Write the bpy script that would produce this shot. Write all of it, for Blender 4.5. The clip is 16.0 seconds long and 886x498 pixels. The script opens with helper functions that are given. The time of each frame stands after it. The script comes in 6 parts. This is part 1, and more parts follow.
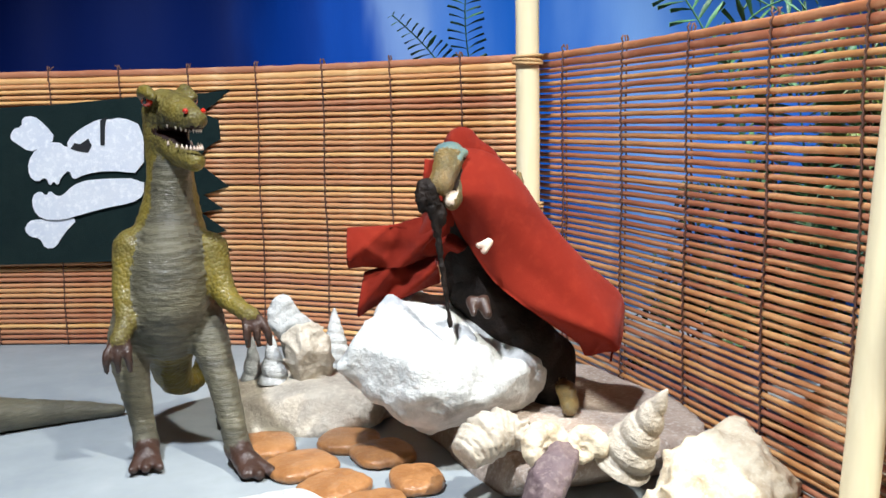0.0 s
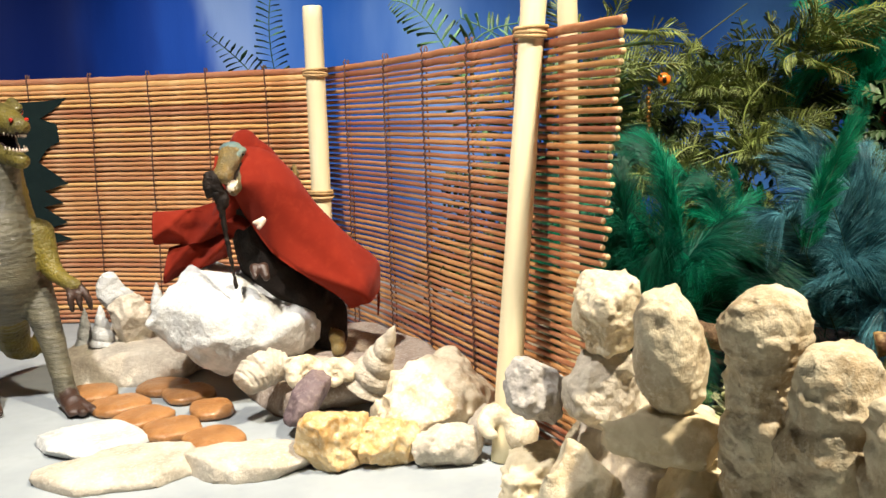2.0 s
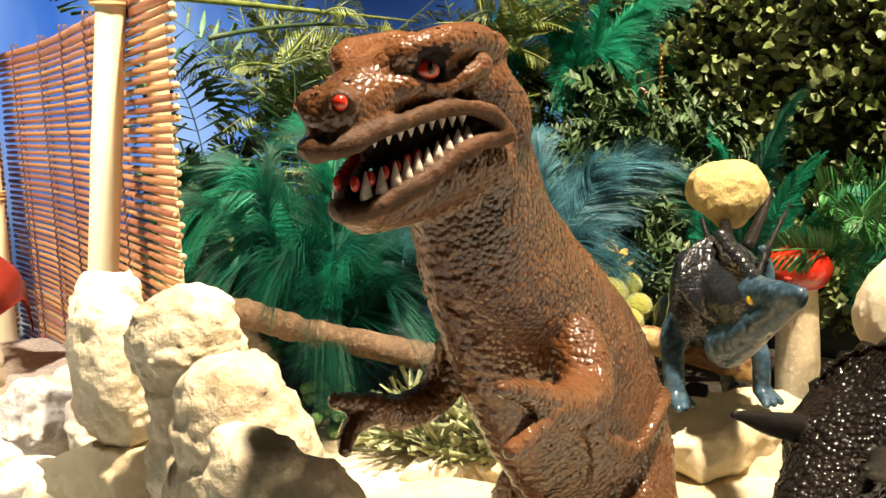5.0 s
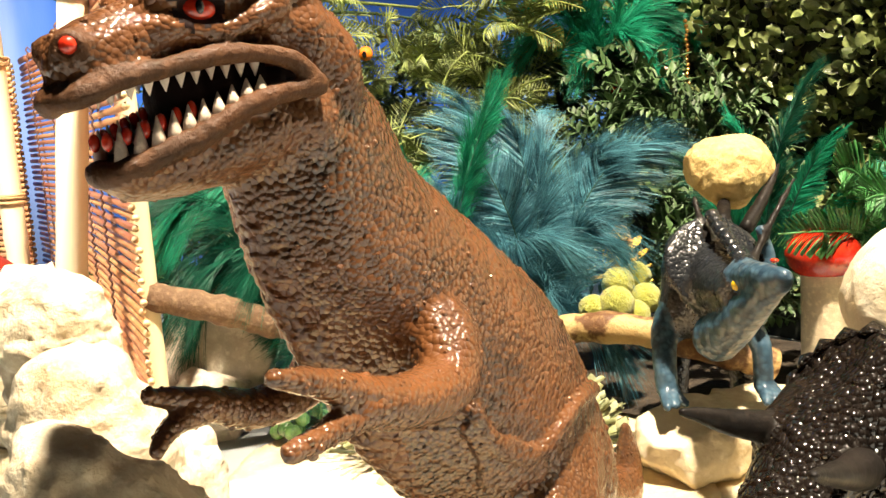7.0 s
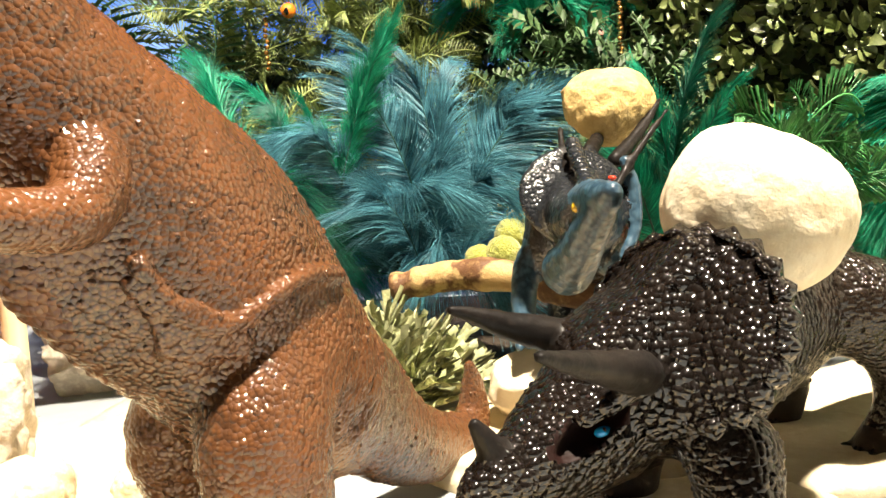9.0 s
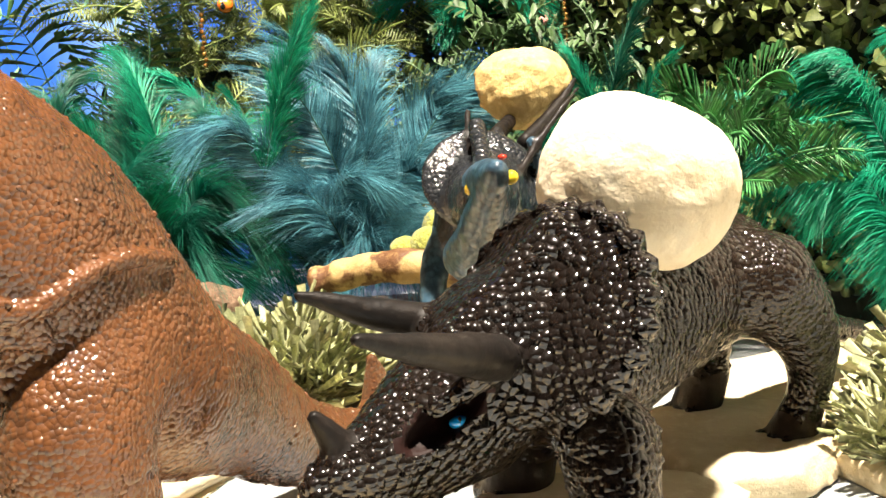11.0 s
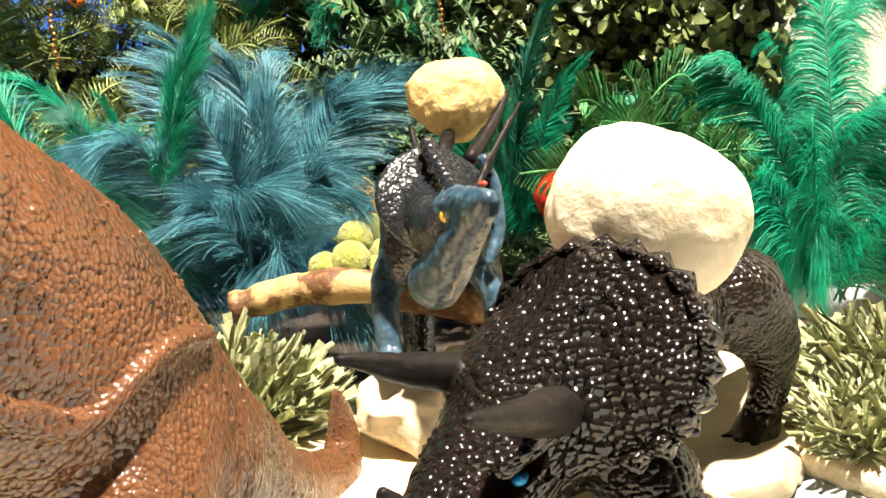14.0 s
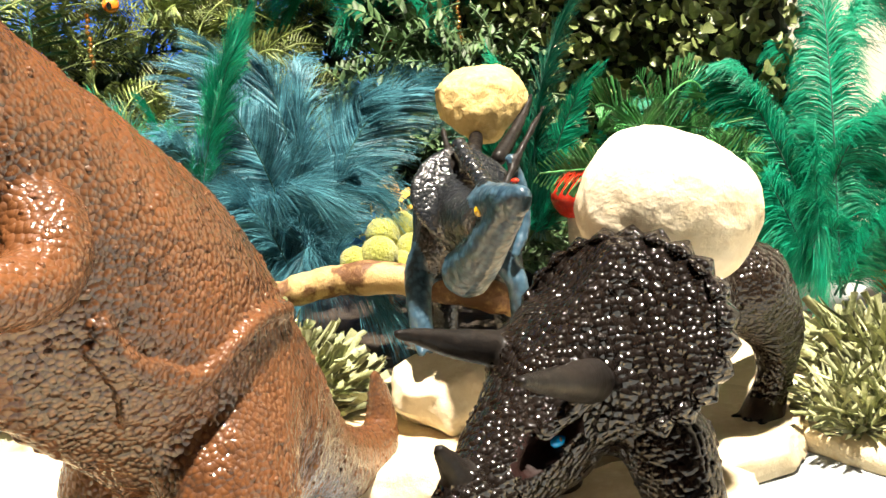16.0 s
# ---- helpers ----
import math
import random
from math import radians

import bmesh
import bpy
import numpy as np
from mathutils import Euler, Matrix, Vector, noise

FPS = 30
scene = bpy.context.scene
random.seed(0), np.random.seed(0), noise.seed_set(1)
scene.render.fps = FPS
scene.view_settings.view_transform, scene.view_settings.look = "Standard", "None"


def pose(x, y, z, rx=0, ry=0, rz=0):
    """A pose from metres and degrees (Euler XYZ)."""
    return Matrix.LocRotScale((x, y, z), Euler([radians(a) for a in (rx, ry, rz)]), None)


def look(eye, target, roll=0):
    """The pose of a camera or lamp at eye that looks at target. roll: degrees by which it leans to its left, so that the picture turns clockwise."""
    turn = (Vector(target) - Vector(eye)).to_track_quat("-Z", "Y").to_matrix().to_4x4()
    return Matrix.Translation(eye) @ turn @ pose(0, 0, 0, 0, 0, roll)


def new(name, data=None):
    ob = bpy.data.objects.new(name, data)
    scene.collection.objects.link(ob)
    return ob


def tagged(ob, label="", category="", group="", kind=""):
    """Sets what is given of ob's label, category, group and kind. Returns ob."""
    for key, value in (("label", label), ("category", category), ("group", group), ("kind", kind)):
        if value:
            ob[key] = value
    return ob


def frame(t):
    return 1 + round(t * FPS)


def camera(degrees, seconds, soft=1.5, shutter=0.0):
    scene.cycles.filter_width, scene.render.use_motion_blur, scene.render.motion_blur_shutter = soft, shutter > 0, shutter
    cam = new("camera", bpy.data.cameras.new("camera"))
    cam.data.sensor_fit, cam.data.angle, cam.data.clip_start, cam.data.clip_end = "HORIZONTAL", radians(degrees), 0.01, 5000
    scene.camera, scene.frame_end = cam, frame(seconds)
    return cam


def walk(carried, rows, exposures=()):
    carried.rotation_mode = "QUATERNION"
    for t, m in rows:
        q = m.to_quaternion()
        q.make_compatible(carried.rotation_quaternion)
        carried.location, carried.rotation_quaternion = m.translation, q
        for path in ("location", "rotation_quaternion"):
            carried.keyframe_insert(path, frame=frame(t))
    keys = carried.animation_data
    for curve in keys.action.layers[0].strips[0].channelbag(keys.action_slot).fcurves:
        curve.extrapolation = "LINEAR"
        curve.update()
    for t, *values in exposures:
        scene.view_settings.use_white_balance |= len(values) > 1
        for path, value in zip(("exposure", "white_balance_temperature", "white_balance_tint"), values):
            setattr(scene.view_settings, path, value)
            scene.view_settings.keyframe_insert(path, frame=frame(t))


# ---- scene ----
cam = camera(51.4, 16.0)
PATH = [
    (0, (0.17, 0.442, 0.162), (0.676, 2.357, -0.113), -1.0),
    (0.5, (0.173, 0.411, 0.158), (0.696, 2.32, -0.132), -1.5),
    (1, (0.176, 0.372, 0.164), (0.754, 2.262, -0.138), -1.3),
    (1.5, (0.177, 0.335, 0.164), (0.819, 2.208, -0.115), -0.6),
    (2, (0.196, 0.309, 0.164), (0.927, 2.149, -0.123), -1.7),
    (2.5, (0.225, 0.298, 0.165), (1.089, 2.08, -0.12), -2.6),
    (3, (0.256, 0.301, 0.169), (1.286, 1.991, -0.119), -1.7),
    (3.5, (0.272, 0.302, 0.168), (1.35, 1.959, -0.133), -1.2),
    (4, (0.295, 0.303, 0.161), (1.353, 1.972, -0.144), -1.8),
    (6.3, (0.356, 0.303, 0.145), (1.165, 2.115, -0.108), -2.9),
    (6.5, (0.362, 0.304, 0.145), (1.165, 2.117, -0.112), -3.7),
    (7, (0.375, 0.303, 0.139), (1.176, 2.116, -0.13), -3.9),
    (7.5, (0.396, 0.301, 0.134), (1.192, 2.116, -0.131), -3.8),
    (8, (0.408, 0.302, 0.124), (1.202, 2.119, -0.136), -3.1),
    (8.5, (0.421, 0.3, 0.115), (1.2, 2.126, -0.125), -2.7),
    (9, (0.433, 0.294, 0.104), (1.198, 2.127, -0.129), -2.7),
    (9.2, (0.437, 0.294, 0.101), (1.199, 2.128, -0.132), -2.9),
    (11.3, (0.469, 0.293, 0.096), (1.243, 2.124, -0.128), -4.5),
    (11.5, (0.47, 0.298, 0.096), (1.274, 2.116, -0.129), -4.5),
    (12, (0.468, 0.307, 0.101), (1.363, 2.079, -0.14), -4.6),
    (12.5, (0.459, 0.312, 0.103), (1.434, 2.037, -0.169), -5.1),
    (13, (0.45, 0.317, 0.108), (1.498, 1.996, -0.181), -5.4),
    (13.5, (0.442, 0.322, 0.111), (1.546, 1.961, -0.195), -5.4),
    (14, (0.432, 0.325, 0.113), (1.556, 1.949, -0.2), -5.3),
    (14.5, (0.426, 0.325, 0.115), (1.545, 1.953, -0.196), -5.3),
    (15, (0.418, 0.32, 0.116), (1.536, 1.95, -0.19), -5.3),
    (15.5, (0.415, 0.316, 0.113), (1.537, 1.944, -0.189), -5.2),
    (16, (0.411, 0.313, 0.114), (1.538, 1.936, -0.192), -5.0),
]
walk(cam, [(t, look(eye, target, roll)) for t, eye, target, roll in PATH], [(0.0, -0.88, 5500, 8), (1.5, -0.85, 6100, 9), (2.2, -0.88, 6800, 10), (3.0, -0.74, 7500, 12), (4.0, -0.48, 7200, 12), (6.5, 0.12, 7100, 14), (9.0, 0.30, 6600, 14), (12.0, 0.43, 6400, 16), (16.0, 0.43, 6300, 14)])
KEY, FILL = 31.0, 0.12


# ---- light ----
world = bpy.data.worlds.new("room_dark")
world.use_nodes = True
world.node_tree.nodes["Background"].inputs[0].default_value = (0.55, 0.6, 0.7, 1)
world.node_tree.nodes["Background"].inputs[1].default_value = 0.008
scene.world = world


def lamp(name, eye, target, watts, size, colour):
    data = bpy.data.lights.new(name, "AREA")
    data.shape, data.size, data.energy, data.color = "DISK", size, watts, colour
    ob = new(name, data)
    ob.matrix_world = look(eye, target)
    return ob


# weak unseen fill light, added from the camera side to lift dark areas
lamp("camera_side_fill", (0.05, 0.0, 1.55), (0.25, 0.85, 0.05), FILL, 0.35, (0.93, 0.95, 1.0))


def spot(name, eye, target, watts, cone, blend, colour):
    data = bpy.data.lights.new(name, "SPOT")
    data.energy, data.color, data.shadow_soft_size = watts, colour, 0.025
    data.spot_size, data.spot_blend = radians(cone), blend
    new(name, data).matrix_world = look(eye, target)


spot("right_display_lamp", (0.58, 0.30, 0.96), (0.57, 0.53, 0.02), KEY * 4.6, 70, 0.6, (1.0, 0.89, 0.71))
spot("left_display_lamp", (0.03, 0.52, 0.84), (0.21, 0.97, 0.05), KEY * 2.9, 62, 0.5, (1.0, 0.95, 0.90))

# ---- materials ----


def surf(name, c1, c2, scale=60.0, rough=0.6, bump=(300.0, 0.3), cells=False, coat=0.0, c3=None, metal=0.0, edge=(0.35, 0.65), sheen=0.0, vary=False, stretch=None, spec=0.5, dist=0.002):
    """Two colours in large patches, a third in fine grain, and a relief of noise or of cells."""
    m = bpy.data.materials.new(name)
    m.use_nodes = True
    nt = m.node_tree
    b = nt.nodes["Principled BSDF"]
    b.inputs["Metallic"].default_value = metal
    b.inputs["Coat Weight"].default_value = coat
    b.inputs["Coat Roughness"].default_value = 0.10
    b.inputs["Coat IOR"].default_value = 1.8
    b.inputs["Sheen Weight"].default_value = sheen
    b.inputs["Specular IOR Level"].default_value = spec
    tc = nt.nodes.new("ShaderNodeTexCoord")
    vec = tc.outputs["Object"]
    if stretch:
        mp = nt.nodes.new("ShaderNodeMapping")
        mp.inputs["Scale"].default_value = stretch
        nt.links.new(vec, mp.inputs["Vector"])
        vec = mp.outputs[0]

    def noise(s, detail=5.0, r=0.6):
        n = nt.nodes.new("ShaderNodeTexNoise")
        n.inputs["Scale"].default_value, n.inputs["Detail"].default_value, n.inputs["Roughness"].default_value = s, detail, r
        nt.links.new(vec, n.inputs["Vector"])
        return n.outputs["Fac"]

    def ramp(fac, lo, hi):
        r = nt.nodes.new("ShaderNodeMapRange")
        r.inputs["From Min"].default_value, r.inputs["From Max"].default_value = lo, hi
        nt.links.new(fac, r.inputs["Value"])
        return r.outputs[0]

    def mix(fac, a, c):
        x = nt.nodes.new("ShaderNodeMix")
        x.data_type = "RGBA"
        for k, v in ((0, fac), (6, a), (7, c)):
            if isinstance(v, (tuple, float, int)):
                x.inputs[k].default_value = v if isinstance(v, (float, int)) else (*v, 1)
            else:
                nt.links.new(v, x.inputs[k])
        return x.outputs[2]

    col = mix(ramp(noise(scale), *edge), c1, c2)
    col = mix(ramp(noise(scale * 7, 3), 0.5, 0.8), col, c3 or tuple(min(1, v * 1.35) for v in c1))
    if vary:
        oi = nt.nodes.new("ShaderNodeObjectInfo")
        hs = nt.nodes.new("ShaderNodeHueSaturation")
        nt.links.new(col, hs.inputs["Color"])
        nt.links.new(ramp(oi.outputs["Random"], -0.9, 1.6), hs.inputs["Value"])
        hv = nt.nodes.new("ShaderNodeMapRange")
        hv.inputs["To Min"].default_value, hv.inputs["To Max"].default_value = 0.482, 0.518
        nt.links.new(oi.outputs["Random"], hv.inputs["Value"])
        nt.links.new(hv.outputs[0], hs.inputs["Hue"])
        hs.inputs["Value"].default_value = 1
        vv = nt.nodes.new("ShaderNodeMapRange")
        vv.inputs["To Min"].default_value, vv.inputs["To Max"].default_value = 0.7, 1.25
        nt.links.new(oi.outputs["Random"], vv.inputs["Value"])
        nt.links.new(vv.outputs[0], hs.inputs["Value"])
        col = hs.outputs[0]
    height = noise(bump[0], 6)
    if cells:
        v = nt.nodes.new("ShaderNodeTexVoronoi")
        v.inputs["Scale"].default_value = cells
        dv = nt.nodes.new("ShaderNodeMix")
        dv.data_type = "VECTOR"
        nz = nt.nodes.new("ShaderNodeTexNoise")
        nz.inputs["Scale"].default_value = cells * 0.35
        nt.links.new(vec, nz.inputs["Vector"])
        dv.inputs[0].default_value = 0.22 / cells
        nt.links.new(vec, dv.inputs[4])
        nt.links.new(nz.outputs["Color"], dv.inputs[5])
        nt.links.new(dv.outputs[1], v.inputs["Vector"])
        tip = ramp(v.outputs["Distance"], 0.6, 0.15)
        col = mix(tip, col, c3 or c1)
        sq = nt.nodes.new("ShaderNodeMath")
        sq.operation = "POWER"
        nt.links.new(v.outputs["Distance"], sq.inputs[0])
        sq.inputs[1].default_value = 1.7
        ad = nt.nodes.new("ShaderNodeMath")
        ad.operation = "MULTIPLY_ADD"
        nt.links.new(sq.outputs[0], ad.inputs[0])
        ad.inputs[1].default_value = -1.6
        soft = nt.nodes.new("ShaderNodeMath")
        soft.operation = "MULTIPLY"
        nt.links.new(noise(cells * 0.8, 1), soft.inputs[0])
        soft.inputs[1].default_value = 0.2
        nt.links.new(soft.outputs[0], ad.inputs[2])
        height = ad.outputs[0]
    nt.links.new(col, b.inputs["Base Color"])
    rr = nt.nodes.new("ShaderNodeMapRange")
    rr.inputs["To Min"].default_value, rr.inputs["To Max"].default_value = max(0.03, rough - 0.12), min(1, rough + 0.12)
    nt.links.new(noise(scale * 3, 3), rr.inputs["Value"])
    nt.links.new(rr.outputs[0], b.inputs["Roughness"])
    bp = nt.nodes.new("ShaderNodeBump")
    bp.inputs["Strength"].default_value, bp.inputs["Distance"].default_value = bump[1], dist
    nt.links.new(height, bp.inputs["Height"])
    nt.links.new(bp.outputs[0], b.inputs["Normal"])
    nt.links.new(bp.outputs[0], b.inputs["Coat Normal"])
    return m


M_FLOOR = surf("painted_board", (0.27, 0.30, 0.32), (0.36, 0.39, 0.40), 14, 0.65, (900, 0.08), c3=(0.31, 0.34, 0.34), dist=0.0005, spec=0.3)
M_CREAM = surf("cream_wall_paint", (0.72, 0.68, 0.55), (0.76, 0.72, 0.60), 6, 0.8, (250, 0.1), dist=0.001)
M_ROOM = surf("room_wall_paint", (0.20, 0.19, 0.18), (0.25, 0.24, 0.22), 3, 0.85, (120, 0.1))
M_SKY = surf("blue_backcloth", (0.008, 0.035, 0.27), (0.16, 0.34, 0.85), 3.0, 0.5, (500, 0.1), c3=(0.03, 0.10, 0.50), spec=0.1, stretch=(1.0, 1.0, 0.3), edge=(0.44, 0.72))
M_ROD = surf("stained_bamboo", (0.52, 0.23, 0.09), (0.66, 0.34, 0.15), 40, 0.34, (700, 0.25), c3=(0.76, 0.47, 0.25), vary=True, stretch=(0.2, 0.2, 1.0), dist=0.0004)
M_RODB = surf("brown_bamboo", (0.33, 0.125, 0.050), (0.47, 0.20, 0.085), 40, 0.32, (700, 0.25), c3=(0.60, 0.32, 0.16), vary=True, stretch=(0.2, 0.2, 1.0), dist=0.0004)
M_CUT = surf("pale_cut_bamboo", (0.72, 0.52, 0.28), (0.62, 0.40, 0.2), 300, 0.6, (900, 0.2))
M_POST = surf("pale_bamboo_post", (0.80, 0.70, 0.46), (0.74, 0.62, 0.37), 20, 0.38, (300, 0.12), c3=(0.84, 0.75, 0.53), stretch=(1, 1, 0.1), dist=0.001)
M_CORD = surf("brown_cord", (0.10, 0.045, 0.03), (0.17, 0.08, 0.05), 300, 0.8, (1500, 0.4))
M_RAFFIA = surf("tan_raffia", (0.42, 0.26, 0.11), (0.55, 0.36, 0.16), 200, 0.7, (1500, 0.5))
M_FELT = surf("black_green_felt", (0.008, 0.018, 0.018), (0.012, 0.024, 0.022), 60, 0.95, (1500, 0.5), sheen=0.05, spec=0.1)
M_BONE = surf("white_felt", (0.78, 0.80, 0.84), (0.70, 0.73, 0.80), 40, 0.9, (1500, 0.3))
M_INK = surf("black_ink", (0.01, 0.01, 0.012), (0.015, 0.015, 0.018), 50, 0.8)
M_WHITE = surf("white_limestone", (0.66, 0.67, 0.65), (0.40, 0.40, 0.38), 45, 0.85, (240, 0.9), c3=(0.72, 0.72, 0.70))
M_GREY = surf("grey_limestone", (0.66, 0.59, 0.47), (0.43, 0.37, 0.29), 50, 0.85, (260, 0.8), c3=(0.74, 0.68, 0.56))
M_SLATE = surf("grey_slate", (0.26, 0.24, 0.22), (0.44, 0.41, 0.37), 55, 0.8, (220, 0.8), c3=(0.56, 0.53, 0.48))
M_BROWN = surf("brown_sandstone", (0.34, 0.26, 0.20), (0.50, 0.41, 0.33), 60, 0.85, (350, 0.8), c3=(0.66, 0.60, 0.52))
M_BEIGE = surf("beige_flagstone", (0.74, 0.64, 0.44), (0.57, 0.46, 0.28), 30, 0.85, (260, 0.5), c3=(0.80, 0.72, 0.53))
M_CREAMST = surf("cream_fossil_shell", (0.80, 0.71, 0.52), (0.50, 0.38, 0.23), 70, 0.7, (300, 0.6), c3=(0.84, 0.77, 0.61))
M_SHELL = surf("grey_fossil_shell", (0.58, 0.52, 0.42), (0.40, 0.34, 0.26), 70, 0.7, (350, 0.6), c3=(0.68, 0.62, 0.51))
M_AMBER = surf("amber_quartz", (0.54, 0.29, 0.075), (0.70, 0.55, 0.30), 55, 0.5, (200, 0.7), c3=(0.78, 0.68, 0.48), coat=0.2)
M_PURPLE = surf("purple_slate", (0.11, 0.075, 0.085), (0.18, 0.13, 0.13), 60, 0.7, (200, 0.6), c3=(0.28, 0.22, 0.2))
M_COIN = surf("polished_brown_pebble", (0.27, 0.115, 0.035), (0.40, 0.19, 0.065), 60, 0.4, (220, 0.6), c3=(0.45, 0.23, 0.09), coat=0.3)
M_REX = surf("brown_dinosaur_hide", (0.165, 0.061, 0.020), (0.050, 0.025, 0.013), 34, 0.5, (900, 1.0), cells=900, c3=(0.135, 0.054, 0.019), coat=0.8, spec=0.08, dist=0.00024)
M_REXHEAD = surf("brown_dinosaur_head", (0.19, 0.074, 0.028), (0.080, 0.034, 0.015), 45, 0.5, (900, 0.8), cells=1050, c3=(0.155, 0.064, 0.026), coat=0.55, spec=0.08, dist=0.00022)
M_REXBELLY = surf("orange_dinosaur_belly", (0.170, 0.054, 0.015), (0.062, 0.025, 0.011), 60, 0.5, (900, 0.9), cells=800, c3=(0.135, 0.050, 0.016), coat=0.6, spec=0.1, dist=0.00024)
M_LIP = surf("tan_dinosaur_lip", (0.105, 0.042, 0.016), (0.058, 0.027, 0.012), 60, 0.5, (900, 0.9), c3=(0.15, 0.066, 0.028), coat=0.08, spec=0.2, dist=0.0006)
M_MOUTH = surf("dark_mouth", (0.010, 0.003, 0.002), (0.018, 0.005, 0.004), 80, 0.6, spec=0.2)
M_TOOTH = surf("ivory_teeth", (0.72, 0.62, 0.50), (0.5, 0.36, 0.28), 120, 0.35, (600, 0.2))
M_RED = surf("glossy_red", (0.62, 0.035, 0.012), (0.5, 0.02, 0.01), 120, 0.2, (500, 0.1), coat=0.5)
M_GREEN = surf("olive_dinosaur_hide", (0.20, 0.150, 0.018), (0.075, 0.060, 0.022), 40, 0.48, (900, 0.8), cells=620, c3=(0.16, 0.135, 0.036), coat=0.15, spec=0.3, dist=0.00035)
M_GREENB = surf("grey_olive_belly", (0.15, 0.135, 0.085), (0.070, 0.064, 0.045), 40, 0.45, (500, 0.6), c3=(0.15, 0.14, 0.09), coat=0.15, spec=0.35, stretch=(0.5, 0.5, 3.0), dist=0.0012)
M_CLAW = surf("dark_brown_claw", (0.035, 0.018, 0.012), (0.06, 0.03, 0.02), 80, 0.4, (600, 0.3))
M_TRI = surf("black_pebbled_hide", (0.0052, 0.0040, 0.0034), (0.012, 0.0085, 0.0065), 45, 0.4, (900, 1.0), cells=470, c3=(0.008, 0.006, 0.005), coat=0.75, spec=0.03, dist=0.0008)
M_TRIB = surf("dark_brown_hide", (0.015, 0.0100, 0.0068), (0.006, 0.0045, 0.0035), 45, 0.4, (900, 1.0), cells=560, c3=(0.020, 0.0135, 0.009), coat=0.55, spec=0.03, dist=0.0004)
M_TRILEG = surf("brown_dinosaur_leg", (0.022, 0.0145, 0.009), (0.010, 0.007, 0.005), 45, 0.45, (700, 0.6), c3=(0.03, 0.02, 0.012), coat=0.3, spec=0.1, dist=0.0006)
M_BLUEBLK = surf("blue_black_hide", (0.008, 0.010, 0.013), (0.018, 0.020, 0.022), 60, 0.4, (900, 0.6), cells=760, c3=(0.014, 0.016, 0.018), coat=0.8, spec=0.1, dist=0.0003)
M_HORN = surf("dark_horn", (0.007, 0.006, 0.0055), (0.014, 0.011, 0.009), 60, 0.5, (800, 0.3), c3=(0.02, 0.015, 0.012), spec=0.15, coat=0.1, dist=0.0006)
M_BLUEB = surf("steel_blue_hide", (0.045, 0.095, 0.14), (0.016, 0.036, 0.058), 50, 0.35, (900, 0.5), cells=420, c3=(0.06, 0.12, 0.17), coat=0.3, spec=0.3, dist=0.0003)
M_CYAN = surf("bright_blue_eye", (0.0, 0.25, 0.75), (0.0, 0.35, 0.85), 80, 0.15, coat=0.6)
M_YELLOW = surf("yellow_eye", (0.75, 0.55, 0.02), (0.65, 0.42, 0.02), 80, 0.2, coat=0.5)
M_PUPIL = surf("black_pupil", (0.004, 0.004, 0.004), (0.006, 0.005, 0.005), 80, 0.1, coat=0.6)
M_ROBE = surf("rust_red_felt", (0.20, 0.019, 0.009), (0.155, 0.014, 0.007), 30, 0.97, (1600, 0.5), c3=(0.22, 0.024, 0.011), sheen=0.05, spec=0.05, dist=0.0006)
M_ROBEHEAD = surf("ochre_head", (0.24, 0.15, 0.035), (0.10, 0.085, 0.04), 90, 0.35, (800, 0.8), c3=(0.26, 0.19, 0.07), coat=0.25)
# staff and stalk colour; under the robe it stands in for deep shadow
M_STAFFSHADE = surf("black_brown_staff_and_shade", (0.007, 0.005, 0.004), (0.018, 0.011, 0.008), 150, 0.6, (700, 0.5), spec=0.2)
M_EGG = surf("sandy_white_pebble", (0.84, 0.78, 0.62), (0.74, 0.60, 0.38), 45, 0.7, (420, 0.5), c3=(0.80, 0.70, 0.50), dist=0.0010)
M_EGGY = surf("yellow_ochre_stone", (0.62, 0.46, 0.18), (0.50, 0.35, 0.13), 60, 0.75, (400, 0.5), c3=(0.68, 0.54, 0.26))
M_LOG = surf("half_peeled_log", (0.50, 0.34, 0.14), (0.13, 0.058, 0.022), 38, 0.6, (300, 0.7), c3=(0.42, 0.26, 0.10), edge=(0.45, 0.50), dist=0.0012)
M_WOOD = surf("peeled_branch", (0.56, 0.37, 0.16), (0.20, 0.095, 0.04), 38, 0.55, (300, 0.7), c3=(0.64, 0.46, 0.23), edge=(0.50, 0.60))
M_BARK = surf("brown_bark", (0.20, 0.12, 0.065), (0.12, 0.07, 0.04), 60, 0.8, (350, 0.8), c3=(0.32, 0.21, 0.12))
M_MOSS = surf("yellow_green_flock", (0.42, 0.42, 0.06), (0.30, 0.32, 0.04), 90, 0.95, (1200, 0.8), c3=(0.55, 0.55, 0.12), sheen=0.4)
M_ORANGE = surf("orange_berry", (0.85, 0.22, 0.02), (0.75, 0.14, 0.015), 150, 0.25, coat=0.5)
M_PINK = surf("pink_berry", (0.75, 0.35, 0.30), (0.7, 0.25, 0.22), 150, 0.3, coat=0.4)
M_GOLD = surf("gold_beads", (0.75, 0.45, 0.15), (0.65, 0.3, 0.08), 200, 0.2, metal=0.9)
M_DARKSHEET = surf("dark_brown_sheet", (0.022, 0.016, 0.011), (0.05, 0.036, 0.022), 40, 0.95, (300, 0.9), c3=(0.09, 0.065, 0.04))
M_TEAL = surf("teal_head", (0.08, 0.15, 0.17), (0.16, 0.22, 0.18), 80, 0.35, (800, 0.4), c3=(0.25, 0.26, 0.15), coat=0.25)
